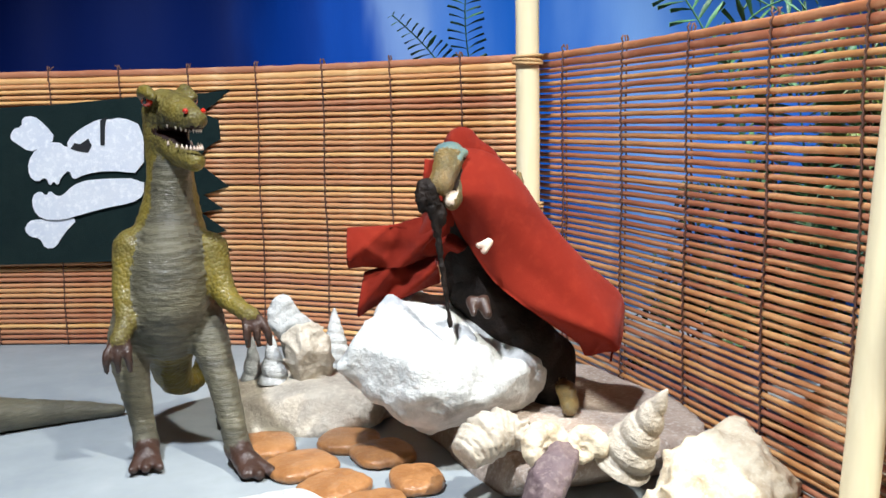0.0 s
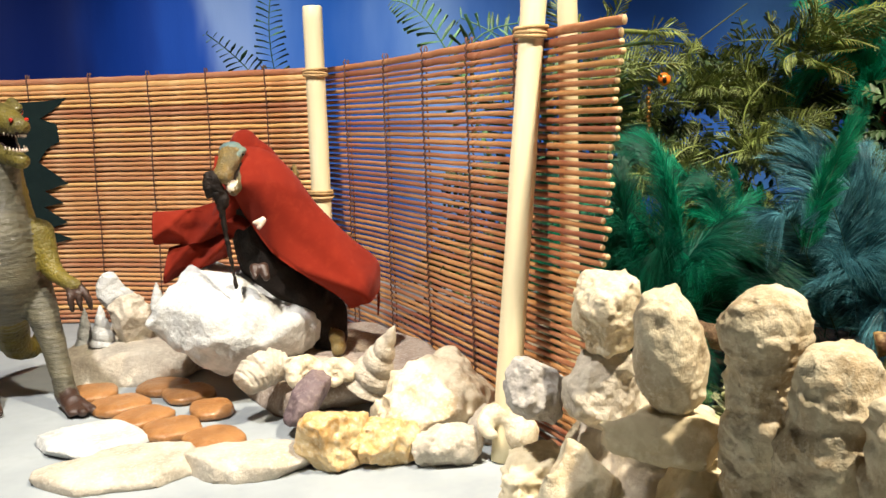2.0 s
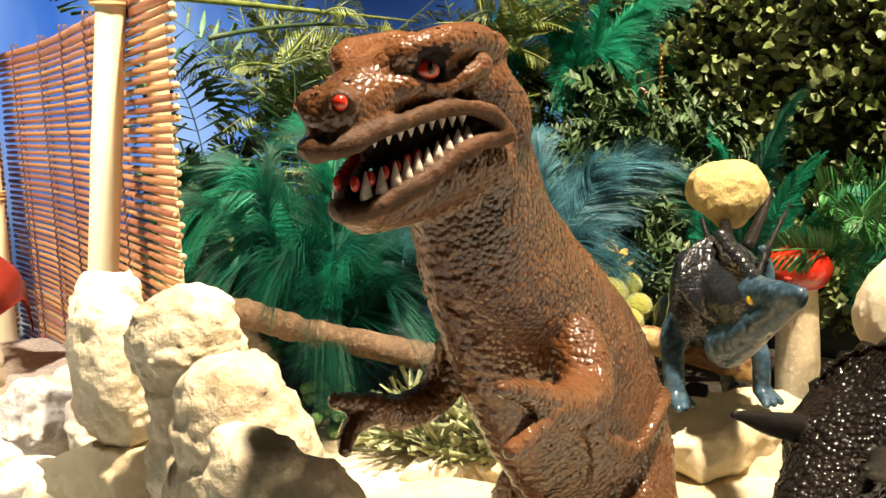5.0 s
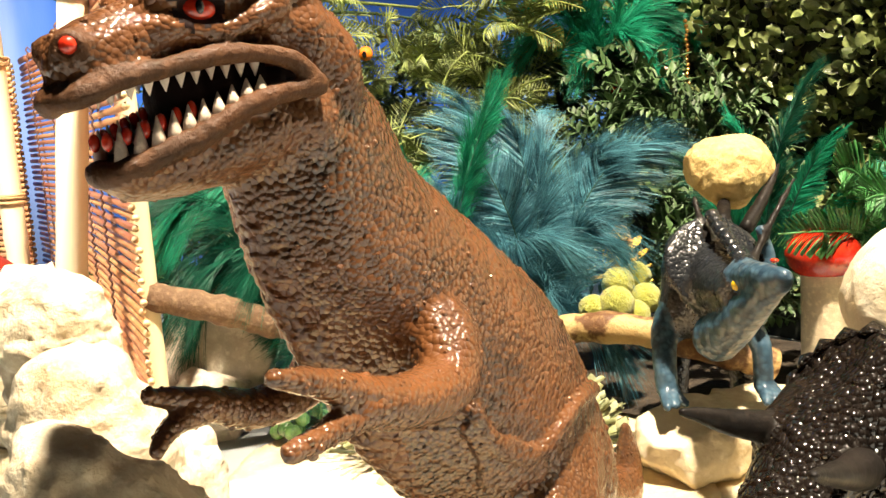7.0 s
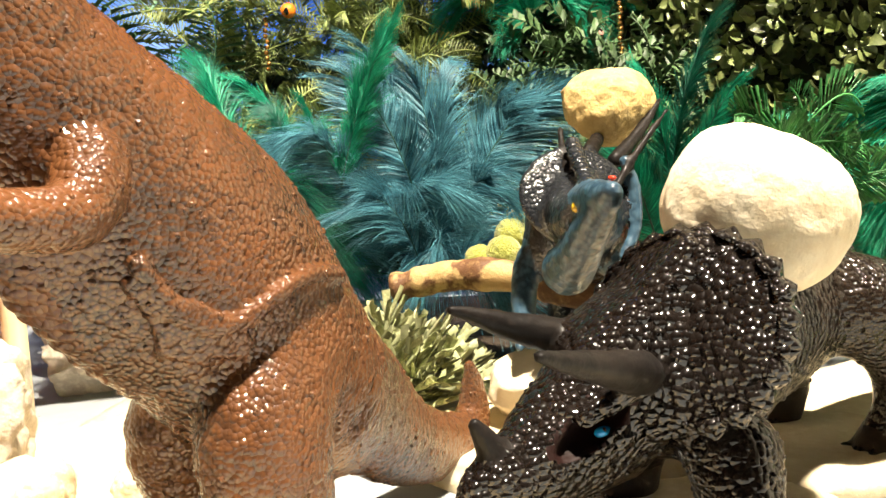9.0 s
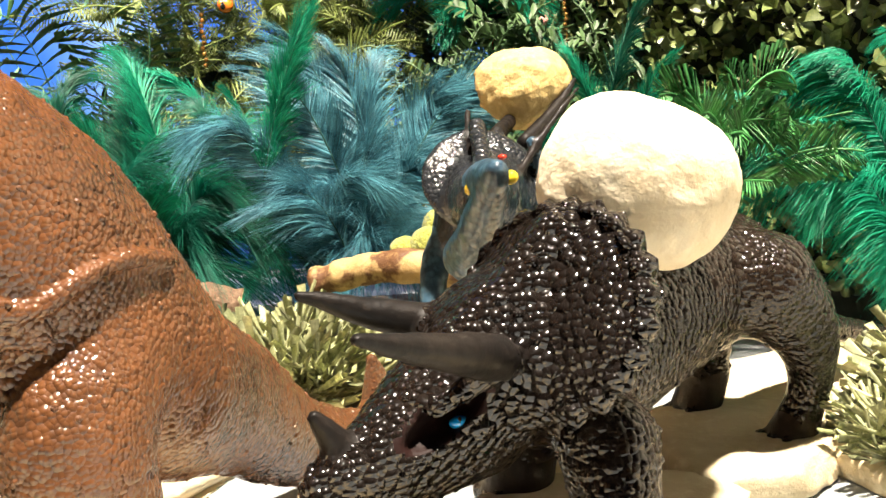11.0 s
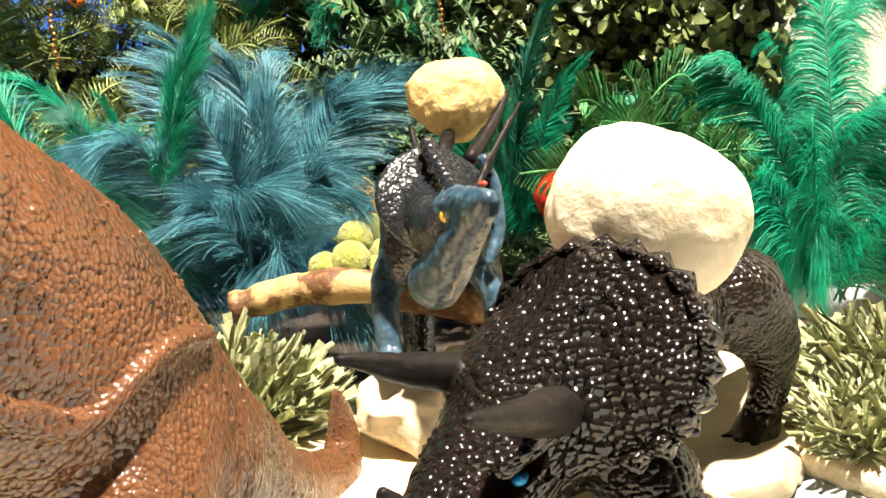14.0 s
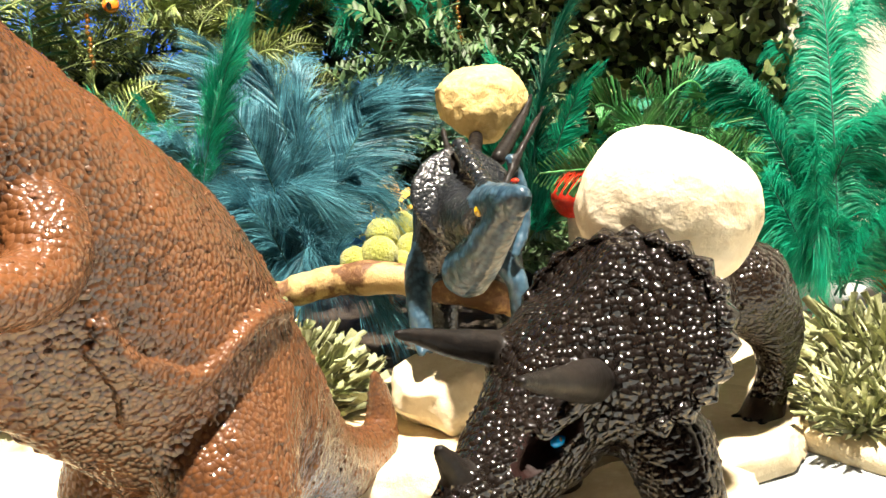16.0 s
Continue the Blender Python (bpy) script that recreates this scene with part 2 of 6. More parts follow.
M_STEM = surf("cream_stem", (0.70, 0.60, 0.42), (0.6, 0.48, 0.32), 60, 0.6)


def sky_bands(m, stops):
    """Paints a cloth with soft upright bands along x: (x, colour)."""
    nt = m.node_tree
    b = nt.nodes["Principled BSDF"]
    tc = nt.nodes.new("ShaderNodeTexCoord")
    mp = nt.nodes.new("ShaderNodeMapping")
    mp.inputs["Scale"].default_value = (14.0, 3.0, 3.0)
    nz = nt.nodes.new("ShaderNodeTexNoise")
    nz.inputs["Scale"].default_value, nz.inputs["Detail"].default_value = 1.0, 4.0
    nt.links.new(tc.outputs["Object"], mp.inputs["Vector"])
    nt.links.new(mp.outputs[0], nz.inputs["Vector"])
    sp = nt.nodes.new("ShaderNodeSeparateXYZ")
    nt.links.new(tc.outputs["Object"], sp.inputs[0])
    ma = nt.nodes.new("ShaderNodeMath")
    ma.operation = "MULTIPLY_ADD"
    nt.links.new(nz.outputs["Fac"], ma.inputs[0])
    ma.inputs[1].default_value = 0.16
    nt.links.new(sp.outputs["X"], ma.inputs[2])
    cr = nt.nodes.new("ShaderNodeValToRGB")
    cr.color_ramp.interpolation = "EASE"
    el = cr.color_ramp.elements
    for k, (x, c) in enumerate(stops):
        e = el[k] if k < 2 else el.new(x)
        e.position, e.color = x, (*c, 1)
    off = nt.nodes.new("ShaderNodeMath")
    off.operation = "SUBTRACT"
    nt.links.new(ma.outputs[0], off.inputs[0])
    off.inputs[1].default_value = 0.08
    nt.links.new(off.outputs[0], cr.inputs[0])
    nt.links.new(cr.outputs[0], b.inputs["Base Color"])


sky_bands(M_SKY, [(0.0, (0.002, 0.008, 0.07)), (1.0, (0.015, 0.07, 0.36)), (0.19, (0.003, 0.014, 0.11)), (0.26, (0.006, 0.04, 0.27)), (0.31, (0.014, 0.08, 0.44)), (0.35, (0.26, 0.40, 0.74)), (0.40, (0.10, 0.24, 0.66)), (0.45, (0.03, 0.14, 0.56)), (0.53, (0.22, 0.40, 0.80)), (0.60, (0.06, 0.20, 0.66)), (0.68, (0.03, 0.12, 0.54)), (0.80, (0.07, 0.22, 0.66)), (0.86, (0.014, 0.06, 0.36))])


def leafmat(name, c1, c2, rough=0.45, trans=0.0, scale=120, coat=0.0):
    m = surf(name, c1, c2, scale, rough, (800, 0.2), c3=tuple(v * 1.3 for v in c2), coat=coat)
    b = m.node_tree.nodes["Principled BSDF"]
    g = m.node_tree.nodes.new("ShaderNodeNewGeometry")
    h = m.node_tree.nodes.new("ShaderNodeHueSaturation")
    r = m.node_tree.nodes.new("ShaderNodeMapRange")
    r.inputs["To Min"].default_value, r.inputs["To Max"].default_value = 0.55, 1.5
    lk = b.inputs["Base Color"].links[0]
    m.node_tree.links.new(g.outputs["Random Per Island"], r.inputs["Value"])
    m.node_tree.links.new(r.outputs[0], h.inputs["Value"])
    m.node_tree.links.new(lk.from_socket, h.inputs["Color"])
    m.node_tree.links.new(h.outputs[0], b.inputs["Base Color"])
    if trans:
        t = m.node_tree.nodes.new("ShaderNodeBsdfTranslucent")
        a = m.node_tree.nodes.new("ShaderNodeMixShader")
        a.inputs[0].default_value = trans
        m.node_tree.links.new(h.outputs[0], t.inputs[0])
        m.node_tree.links.new(b.outputs[0], a.inputs[1])
        m.node_tree.links.new(t.outputs[0], a.inputs[2])
        m.node_tree.links.new(a.outputs[0], m.node_tree.nodes["Material Output"].inputs[0])
    return m


M_BOX = leafmat("boxwood_leaf", (0.090, 0.125, 0.040), (0.19, 0.225, 0.080), 0.35, coat=0.25)
M_GAPDARK = surf("hedge_backing", (0.010, 0.014, 0.008), (0.018, 0.022, 0.012), 50, 0.9)
M_FERN = leafmat("green_fern", (0.02, 0.075, 0.035), (0.06, 0.15, 0.05), 0.5)
M_PINE = leafmat("yellow_green_needles", (0.085, 0.120, 0.026), (0.20, 0.245, 0.06), 0.5)
M_SPRUCE = leafmat("bright_green_needles", (0.02, 0.13, 0.030), (0.07, 0.27, 0.075), 0.45)
M_THICKET = leafmat("dark_thicket_leaf", (0.014, 0.030, 0.010), (0.035, 0.070, 0.022), 0.55)
M_BUSH = leafmat("green_bush_leaf", (0.026, 0.062, 0.020), (0.085, 0.150, 0.055), 0.5)
M_GRASS = leafmat("sage_plastic_grass", (0.21, 0.24, 0.10), (0.46, 0.47, 0.26), 0.55)
M_BEAD = leafmat("green_succulent_bead", (0.05, 0.13, 0.04), (0.12, 0.24, 0.08), 0.25, coat=0.3)
M_FGREEN = leafmat("emerald_feather", (0.0, 0.19, 0.095), (0.004, 0.34, 0.19), 0.5, 0.3)
M_FDARK = leafmat("dark_green_feather", (0.0, 0.055, 0.034), (0.0, 0.12, 0.066), 0.5, 0.25)
M_FTEAL = leafmat("teal_blue_feather", (0.014, 0.085, 0.120), (0.11, 0.33, 0.40), 0.45, 0.25)
M_QUILL = surf("dark_quill", (0.012, 0.06, 0.045), (0.03, 0.10, 0.07), 100, 0.4)
M_GOLDLEAF = leafmat("golden_leaf", (0.55, 0.36, 0.04), (0.65, 0.42, 0.06), 0.5)

# ---- mesh tools ----


def mesh_from(name, verts, faces, mats, index=None, smooth=True):
    me = bpy.data.meshes.new(name)
    me.from_pydata([tuple(map(float, v)) for v in verts], [], [tuple(map(int, f)) for f in faces])
    for m in mats:
        me.materials.append(m)
    if index is not None:
        me.polygons.foreach_set("material_index", np.asarray(index, np.int32))
    me.polygons.foreach_set("use_smooth", np.full(len(me.polygons), smooth))
    me.update()
    return me


def thing(name, label, category, group="", kind="", data=None):
    return tagged(new(name, data), label, category, group, kind)


def part(name, bm, material, parent, label=""):
    """Links a bmesh (or a mesh) as one mesh object under a thing or a part."""
    me = bm
    if isinstance(bm, bmesh.types.BMesh):
        me = bpy.data.meshes.new(name)
        bm.to_mesh(me)
        bm.free()
        me.polygons.foreach_set("use_smooth", np.full(len(me.polygons), True))
    if material and not me.materials:
        me.materials.append(material)
    ob = new(name, me)
    ob.parent = parent
    if label:
        ob["label"] = label
    return ob


LATTICE = np.random.RandomState(7).rand(32 * 32 * 32).astype(np.float32)


def value_noise(p):
    p = np.asarray(p, np.float32)
    q = np.floor(p)
    u = p - q
    u = u * u * (3 - 2 * u)
    i = q.astype(np.int32) & 31
    j = (i + 1) & 31
    x0, y0, z0 = i[..., 0] << 10, i[..., 1] << 5, i[..., 2]
    x1, y1, z1 = j[..., 0] << 10, j[..., 1] << 5, j[..., 2]
    a, b, c = u[..., 0], u[..., 1], u[..., 2]

    def along(y, z):
        lo = LATTICE.take(x0 + (y + z))
        return lo + (LATTICE.take(x1 + (y + z)) - lo) * a

    lo = along(y0, z0)
    lo = lo + (along(y1, z0) - lo) * b
    hi = along(y0, z1)
    hi = hi + (along(y1, z1) - hi) * b
    return lo + (hi - lo) * c - 0.5


def fbm(p, scale, octaves=3):
    out, amp = 0, 1.0
    for _ in range(octaves):
        out = out + amp * value_noise(p * scale + 11.3)
        scale, amp = scale * 2.1, amp * 0.5
    return out


def cone(a, b, ra, rb, m=0, k=0.004, op="+"):
    return dict(kind="cone", a=np.array(a, float), b=np.array(b, float), ra=ra, rb=rb, m=m, k=k, op=op)


def ball(c, r, m=0, k=0.004, op="+", turn=(0, 0, 0)):
    r = np.array(r if hasattr(r, "__len__") else (r, r, r), float)
    rot = np.array(Euler([radians(v) for v in turn]).to_matrix())
    return dict(kind="ball", c=np.array(c, float), r=r, rot=rot, m=m, k=k, op=op)


def chain(pts, m=0, k=0.004, op="+", step=3, flat=None):
    """Round cones along a smooth line through points (x, y, z, radius). flat: a direction and the share to which it is pressed flat."""
    p = np.array(pts, float)
    q = np.vstack([2 * p[0] - p[1], p, 2 * p[-1] - p[-2]])
    line = []
    for i in range(1, len(q) - 2):
        for s in np.linspace(0, 1, step, endpoint=False):
            a, b, c, d = q[i - 1], q[i], q[i + 1], q[i + 2]
            line.append(0.5 * (2 * b + (c - a) * s + (2 * a - 5 * b + 4 * c - d) * s * s + (3 * b - a - 3 * c + d) * s ** 3))
    line.append(p[-1])
    line = np.array(line)
    line[:, 3] = np.maximum(line[:, 3], 0.0004)
    return [dict(kind="chain", line=line, m=m, k=k, op=op, flat=flat)]


def nets(prims, vox, relief=(), ribs=()):
    """A closed mesh round the smooth union of the solids. relief: (scale, height) pairs of roughness."""
    los, his = [], []
    for s in prims:
        if s["op"] == "+":
            if s["kind"] == "cone":
                r = max(s["ra"], s["rb"])
                los.append(np.minimum(s["a"], s["b"]) - r)
                his.append(np.maximum(s["a"], s["b"]) + r)
            elif s["kind"] == "chain":
                los.append((s["line"][:, :3] - s["line"][:, 3:]).min(0))
                his.append((s["line"][:, :3] + s["line"][:, 3:]).max(0))
            else:
                r = s["r"].max()
                los.append(s["c"] - r)
                his.append(s["c"] + r)
    lo, hi = np.min(los, 0) - 5 * vox, np.max(his, 0) + 5 * vox
    n = np.ceil((hi - lo) / vox).astype(int) + 1
    f, lab = np.full(n, 0.02), np.zeros(n, np.int8)
    axes = [lo[i] + vox * np.arange(n[i]) for i in range(3)]
    for s in prims:
        pad = s["k"] + 4 * vox
        if s["kind"] == "cone":
            r = max(s["ra"], s["rb"])
            b0, b1 = np.minimum(s["a"], s["b"]) - r - pad, np.maximum(s["a"], s["b"]) + r + pad
        elif s["kind"] == "chain":
            b0, b1 = (s["line"][:, :3] - s["line"][:, 3:]).min(0) - pad, (s["line"][:, :3] + s["line"][:, 3:]).max(0) + pad
        else:
            r = s["r"].max()
            b0, b1 = s["c"] - r - pad, s["c"] + r + pad
        i0, i1 = np.clip(np.floor((b0 - lo) / vox).astype(int), 0, n - 1), np.clip(np.ceil((b1 - lo) / vox).astype(int) + 1, 1, n)
        sl = tuple(slice(i0[i], i1[i]) for i in range(3))
        P = np.stack(np.meshgrid(*[axes[i][sl[i]] for i in range(3)], indexing="ij"), -1)
        if s["kind"] == "cone":
            ab = s["b"] - s["a"]
            t = np.clip(((P - s["a"]) @ ab) / max(ab @ ab, 1e-12), 0, 1)
            d = np.linalg.norm(P - s["a"] - t[..., None] * ab, axis=-1) - (s["ra"] + t * (s["rb"] - s["ra"]))
        elif s["kind"] == "chain":
            d, line, press = np.full(P.shape[:3], 0.03), s["line"], 1.0
            Q = P
            if s["flat"]:
                w, press = np.array(s["flat"][0], float), s["flat"][1]
                S = np.eye(3) + (1 / press - 1) * np.outer(w, w)
                Q = P @ S
                line = np.hstack([line[:, :3] @ S, line[:, 3:]])
            o, raw = i0, s["line"]
            for (u, w), (ru, rw) in zip(zip(line, line[1:]), zip(raw, raw[1:])):
                r = max(u[3], w[3]) + pad
                j0 = np.clip(np.floor((np.minimum(ru[:3], rw[:3]) - r - lo) / vox).astype(int) - o, 0, None)
                j1 = np.ceil((np.maximum(ru[:3], rw[:3]) + r - lo) / vox).astype(int) + 1 - o
                ss = tuple(slice(j0[i], max(j0[i], j1[i])) for i in range(3))
                q = Q[ss] - u[:3]
                ab = w[:3] - u[:3]
                t = np.clip((q @ ab) / max(ab @ ab, 1e-12), 0, 1)
                q = q - t[..., None] * ab
                d[ss] = np.minimum(d[ss], (np.sqrt(np.einsum("...i,...i", q, q)) - (u[3] + t * (w[3] - u[3]))) * press)
        else:
            L = (P - s["c"]) @ s["rot"]
            k0 = np.linalg.norm(L / s["r"], axis=-1)
            k1 = np.linalg.norm(L / s["r"] ** 2, axis=-1) + 1e-9
            d = k0 * (k0 - 1) / k1
        old, k = f[sl], s["k"]
        if s["op"] == "+":
            lab[sl] = np.where(d < old, s["m"], lab[sl])
            h = np.clip(0.5 + 0.5 * (old - d) / k, 0, 1)
            f[sl] = old * (1 - h) + d * h - k * h * (1 - h)
        else:
            lab[sl] = np.where(-d > old - vox, s["m"], lab[sl])
            f[sl] = np.maximum(old, -d)
    if relief:
        near = np.abs(f) < 3.5 * vox + 0.001
        P = np.stack(np.meshgrid(*axes, indexing="ij"), -1)[near]
        add = 0
        for scale, height in relief:
            add = add + height * fbm(P, scale)
        for mark, period, height in ribs:
            add = add + np.where(lab[near] == mark, height * np.sin(2 * math.pi * (P[:, 2] + 0.006 * value_noise(P * 90)) / period), 0)
        f[near] += add
    return net_mesh(f, lo, vox, lab)


def net_mesh(f, lo, vox, lab):
    s = f < 0
    c = np.array(f.shape) - 1
    tot, cnt = np.zeros((*c, 3)), np.zeros(c)
    quads = []
    for ax in range(3):
        A = [slice(None)] * 3
        B = [slice(None)] * 3
        A[ax], B[ax] = slice(0, -1), slice(1, None)
        f0, f1 = f[tuple(A)], f[tuple(B)]
        idx = np.argwhere((f0 < 0) != (f1 < 0))
        if not len(idx):
            continue
        v0, v1 = f0[tuple(idx.T)], f1[tuple(idx.T)]
        pos = idx.astype(float)
        pos[:, ax] += v0 / (v0 - v1)
        o1, o2 = [i for i in range(3) if i != ax]
        cells, ok = [], np.ones(len(idx), bool)
        for d1, d2 in ((0, 0), (1, 0), (1, 1), (0, 1)):
            ce = idx.copy()
            ce[:, o1] -= d1
            ce[:, o2] -= d2
            ok &= (ce >= 0).all(1) & (ce < c).all(1)
            cells.append(ce)
        cells, pos, inside = [x[ok] for x in cells], pos[ok], (v0 < 0)[ok]
        for ce in cells:
            np.add.at(tot, tuple(ce.T), pos)
            np.add.at(cnt, tuple(ce.T), 1)
        q = np.stack([np.ravel_multi_index(ce.T, c) for ce in cells], 1)
        flip = inside if ax != 1 else ~inside
        q[flip] = q[flip][:, ::-1]
        quads.append(q)
    quads = np.vstack(quads)
    used, inv = np.unique(quads, return_inverse=True)
    cell = np.stack(np.unravel_index(used, c), 1)
    verts = tot[tuple(cell.T)] / cnt[tuple(cell.T)][:, None]
    faces = inv.reshape(quads.shape)
    near = np.clip(np.round(verts).astype(int), 0, c)
    vl = lab[tuple(near.T)]
    return lo + verts * vox, faces, vl[faces[:, 0]]


def merge(*sets):
    V, F, I, base = [], [], [], 0
    for v, f, i in sets:
        V.extend(map(tuple, v))
        F.extend([tuple(int(x) + base for x in q) for q in f])
        I.extend([i] * len(f) if isinstance(i, int) else list(map(int, i)))
        base += len(v)
    return V, F, I


def orb(c, r, m, n=10):
    """A small globe of three radii, as (vertices, faces, material)."""
    r = r if hasattr(r, "__len__") else (r, r, r)
    v, f = [], []
    for i in range(n + 1):
        a = math.pi * i / n
        for j in range(2 * n):
            b = math.pi * j / n
            v.append((c[0] + r[0] * math.sin(a) * math.cos(b), c[1] + r[1] * math.sin(a) * math.sin(b), c[2] + r[2] * math.cos(a)))
    for i in range(n):
        for j in range(2 * n):
            k = (j + 1) % (2 * n)
            f.append((i * 2 * n + j, (i + 1) * 2 * n + j, (i + 1) * 2 * n + k, i * 2 * n + k))
    return v, f, m


def tube(pts, radii, m=0, n=8, caps=True):
    """A round tube along points, as (vertices, faces, material)."""
    pts = [Vector(p) for p in pts]
    radii = radii if hasattr(radii, "__len__") else [radii] * len(pts)
    v, f = [], []
    side = None
    for i, p in enumerate(pts):
        d = (pts[min(i + 1, len(pts) - 1)] - pts[max(i - 1, 0)]).normalized()
        if side is None:
            side = d.orthogonal().normalized()
        side = (side - d * side.dot(d)).normalized()
        up = d.cross(side)
        for j in range(n):
            a = 2 * math.pi * j / n
            v.append(tuple(p + (side * math.cos(a) + up * math.sin(a)) * radii[i]))
    for i in range(len(pts) - 1):
        for j in range(n):
            k = (j + 1) % n
            f.append((i * n + j, i * n + k, (i + 1) * n + k, (i + 1) * n + j))
    if caps:
        f.append(tuple(range(n))[::-1])
        f.append(tuple((len(pts) - 1) * n + j for j in range(n)))
    return v, f, m


def spike(a, b, r, m, n=7):
    return tube([a, tuple(0.6 * Vector(a) + 0.4 * Vector(b)), b], [r, r * 0.75, r * 0.08], m, n)


def solid(name, label, category, prims, vox, mats, relief=(), extras=(), group="", ribs=(), warts=()):
    """One closed mesh of solids with loose extras. warts: (number, least and greatest radius, kinds of hide that carry them)."""
    body = nets(prims, vox, relief, ribs)
    studs = []
    if warts:
        number, least, most, kinds = warts
        rnd = np.random.RandomState(number)
        V, F, I = body
        pick = np.flatnonzero(np.isin(I, kinds))
        for k in rnd.choice(pick, min(number, len(pick)), False):
            a, b, c = V[F[k][0]], V[F[k][1]], V[F[k][2]]
            n = np.cross(b - a, c - a)
            r = least + (most - least) * rnd.rand() ** 2
            studs.append(orb(tuple(a + n / (np.linalg.norm(n) + 1e-12) * r * 0.45), r, int(I[k]), 5))
    v, f, i = merge(body, *extras, *studs)
    return thing(name, label, category, group, data=mesh_from(name, v, f, mats, i))


def box(lo, hi, bevel=0.0):
    bm = bmesh.new()
    bmesh.ops.create_cube(bm, size=1)
    for v in bm.verts:
        v.co = [lo[i] + (v.co[i] + 0.5) * (hi[i] - lo[i]) for i in range(3)]
    if bevel:
        bmesh.ops.bevel(bm, geom=bm.edges[:], offset=bevel, segments=2, affect="EDGES")
    return bm


def built(name, bm, material, label, category, kind=""):
    me = bpy.data.meshes.new(name)
    bm.to_mesh(me)
    bm.free()
    me.materials.append(material)
    return thing(name, label, category, kind=kind, data=me)

# ---- setting ----
built("floor", box((-0.9, -0.5, -0.03), (1.02, 1.40, 0.0), 0.002), M_FLOOR, "pale blue-grey painted board under the display", "tabletop", "structure")
built("wall_north", box((-2.0, 2.2, -0.9), (2.6, 2.3, 1.9)), M_ROOM, "plain painted room wall", "wall", "structure")
built("wall_south", box((-2.0, -2.1, -0.9), (2.6, -2.0, 1.9)), M_ROOM, "plain painted room wall", "wall", "structure")
built("wall_west", box((-2.1, -2.1, -0.9), (-2.0, 2.3, 1.9)), M_ROOM, "plain painted room wall", "wall", "structure")
built("wall_east", box((2.6, -2.1, -0.9), (2.7, 2.3, 1.9)), M_ROOM, "plain painted room wall", "wall", "structure")
built("ceiling", box((-2.1, -2.1, 1.9), (2.7, 2.3, 2.0)), M_ROOM, "plain painted ceiling", "ceiling", "structure")
built("room_floor", box((-2.1, -2.1, -0.95), (2.7, 2.3, -0.9)), M_BROWN, "brown room floor below the table", "floor", "structure")
built("wall_panel", box((0.93, -0.3, 0.0), (0.95, 1.02, 0.75), 0.002), M_CREAM, "cream painted board behind the hedge", "wall", kind="structure")


def backcloth():
    """A blue cloth hung in soft folds behind the fence."""
    v, f = [], []
    n, rows = 150, 6
    for j in range(rows):
        for i in range(n):
            s = i / (n - 1)
            x = -0.85 + 1.77 * s
            fold = 0.012 * math.sin(38 * s + 2 * math.sin(9 * s)) + 0.006 * math.sin(97 * s)
            u = min(1, max(0, (s - 0.6) / 0.36))
            y = 1.33 - 0.36 * u * u * (3 - 2 * u) + fold * (0.6 + 0.1 * j)
            v.append((x, y, -0.0 + 0.75 * j / (rows - 1)))
    for j in range(rows - 1):
        for i in range(n - 1):
            a = j * n + i
            f.append((a, a + 1, a + n + 1, a + n))
    me = mesh_from("backdrop", v, f, [M_SKY])
    ob = thing("backdrop", "blue sky cloth with cloudy streaks", "backdrop", kind="structure", data=me)
    md = ob.modifiers.new("thick", "SOLIDIFY")
    md.thickness = 0.003
    return ob


backcloth()

# ---- bamboo fence ----
PITCH, RODS = 0.00395, 51


def rod_line(pts, n=14):
    """Evenly spaced points on a smooth line through plan points."""
    p = np.array(pts, float)
    q = np.vstack([2 * p[0] - p[1], p, 2 * p[-1] - p[-2]])
    out = []
    for i in range(1, len(q) - 2):
        for s in np.linspace(0, 1, n, endpoint=False):
            a, b, c, d = q[i - 1], q[i], q[i + 1], q[i + 2]
            out.append(0.5 * (2 * b + (c - a) * s + (2 * a - 5 * b + 4 * c - d) * s * s + (3 * b - a - 3 * c + d) * s ** 3))
    out.append(p[-1])
    return out


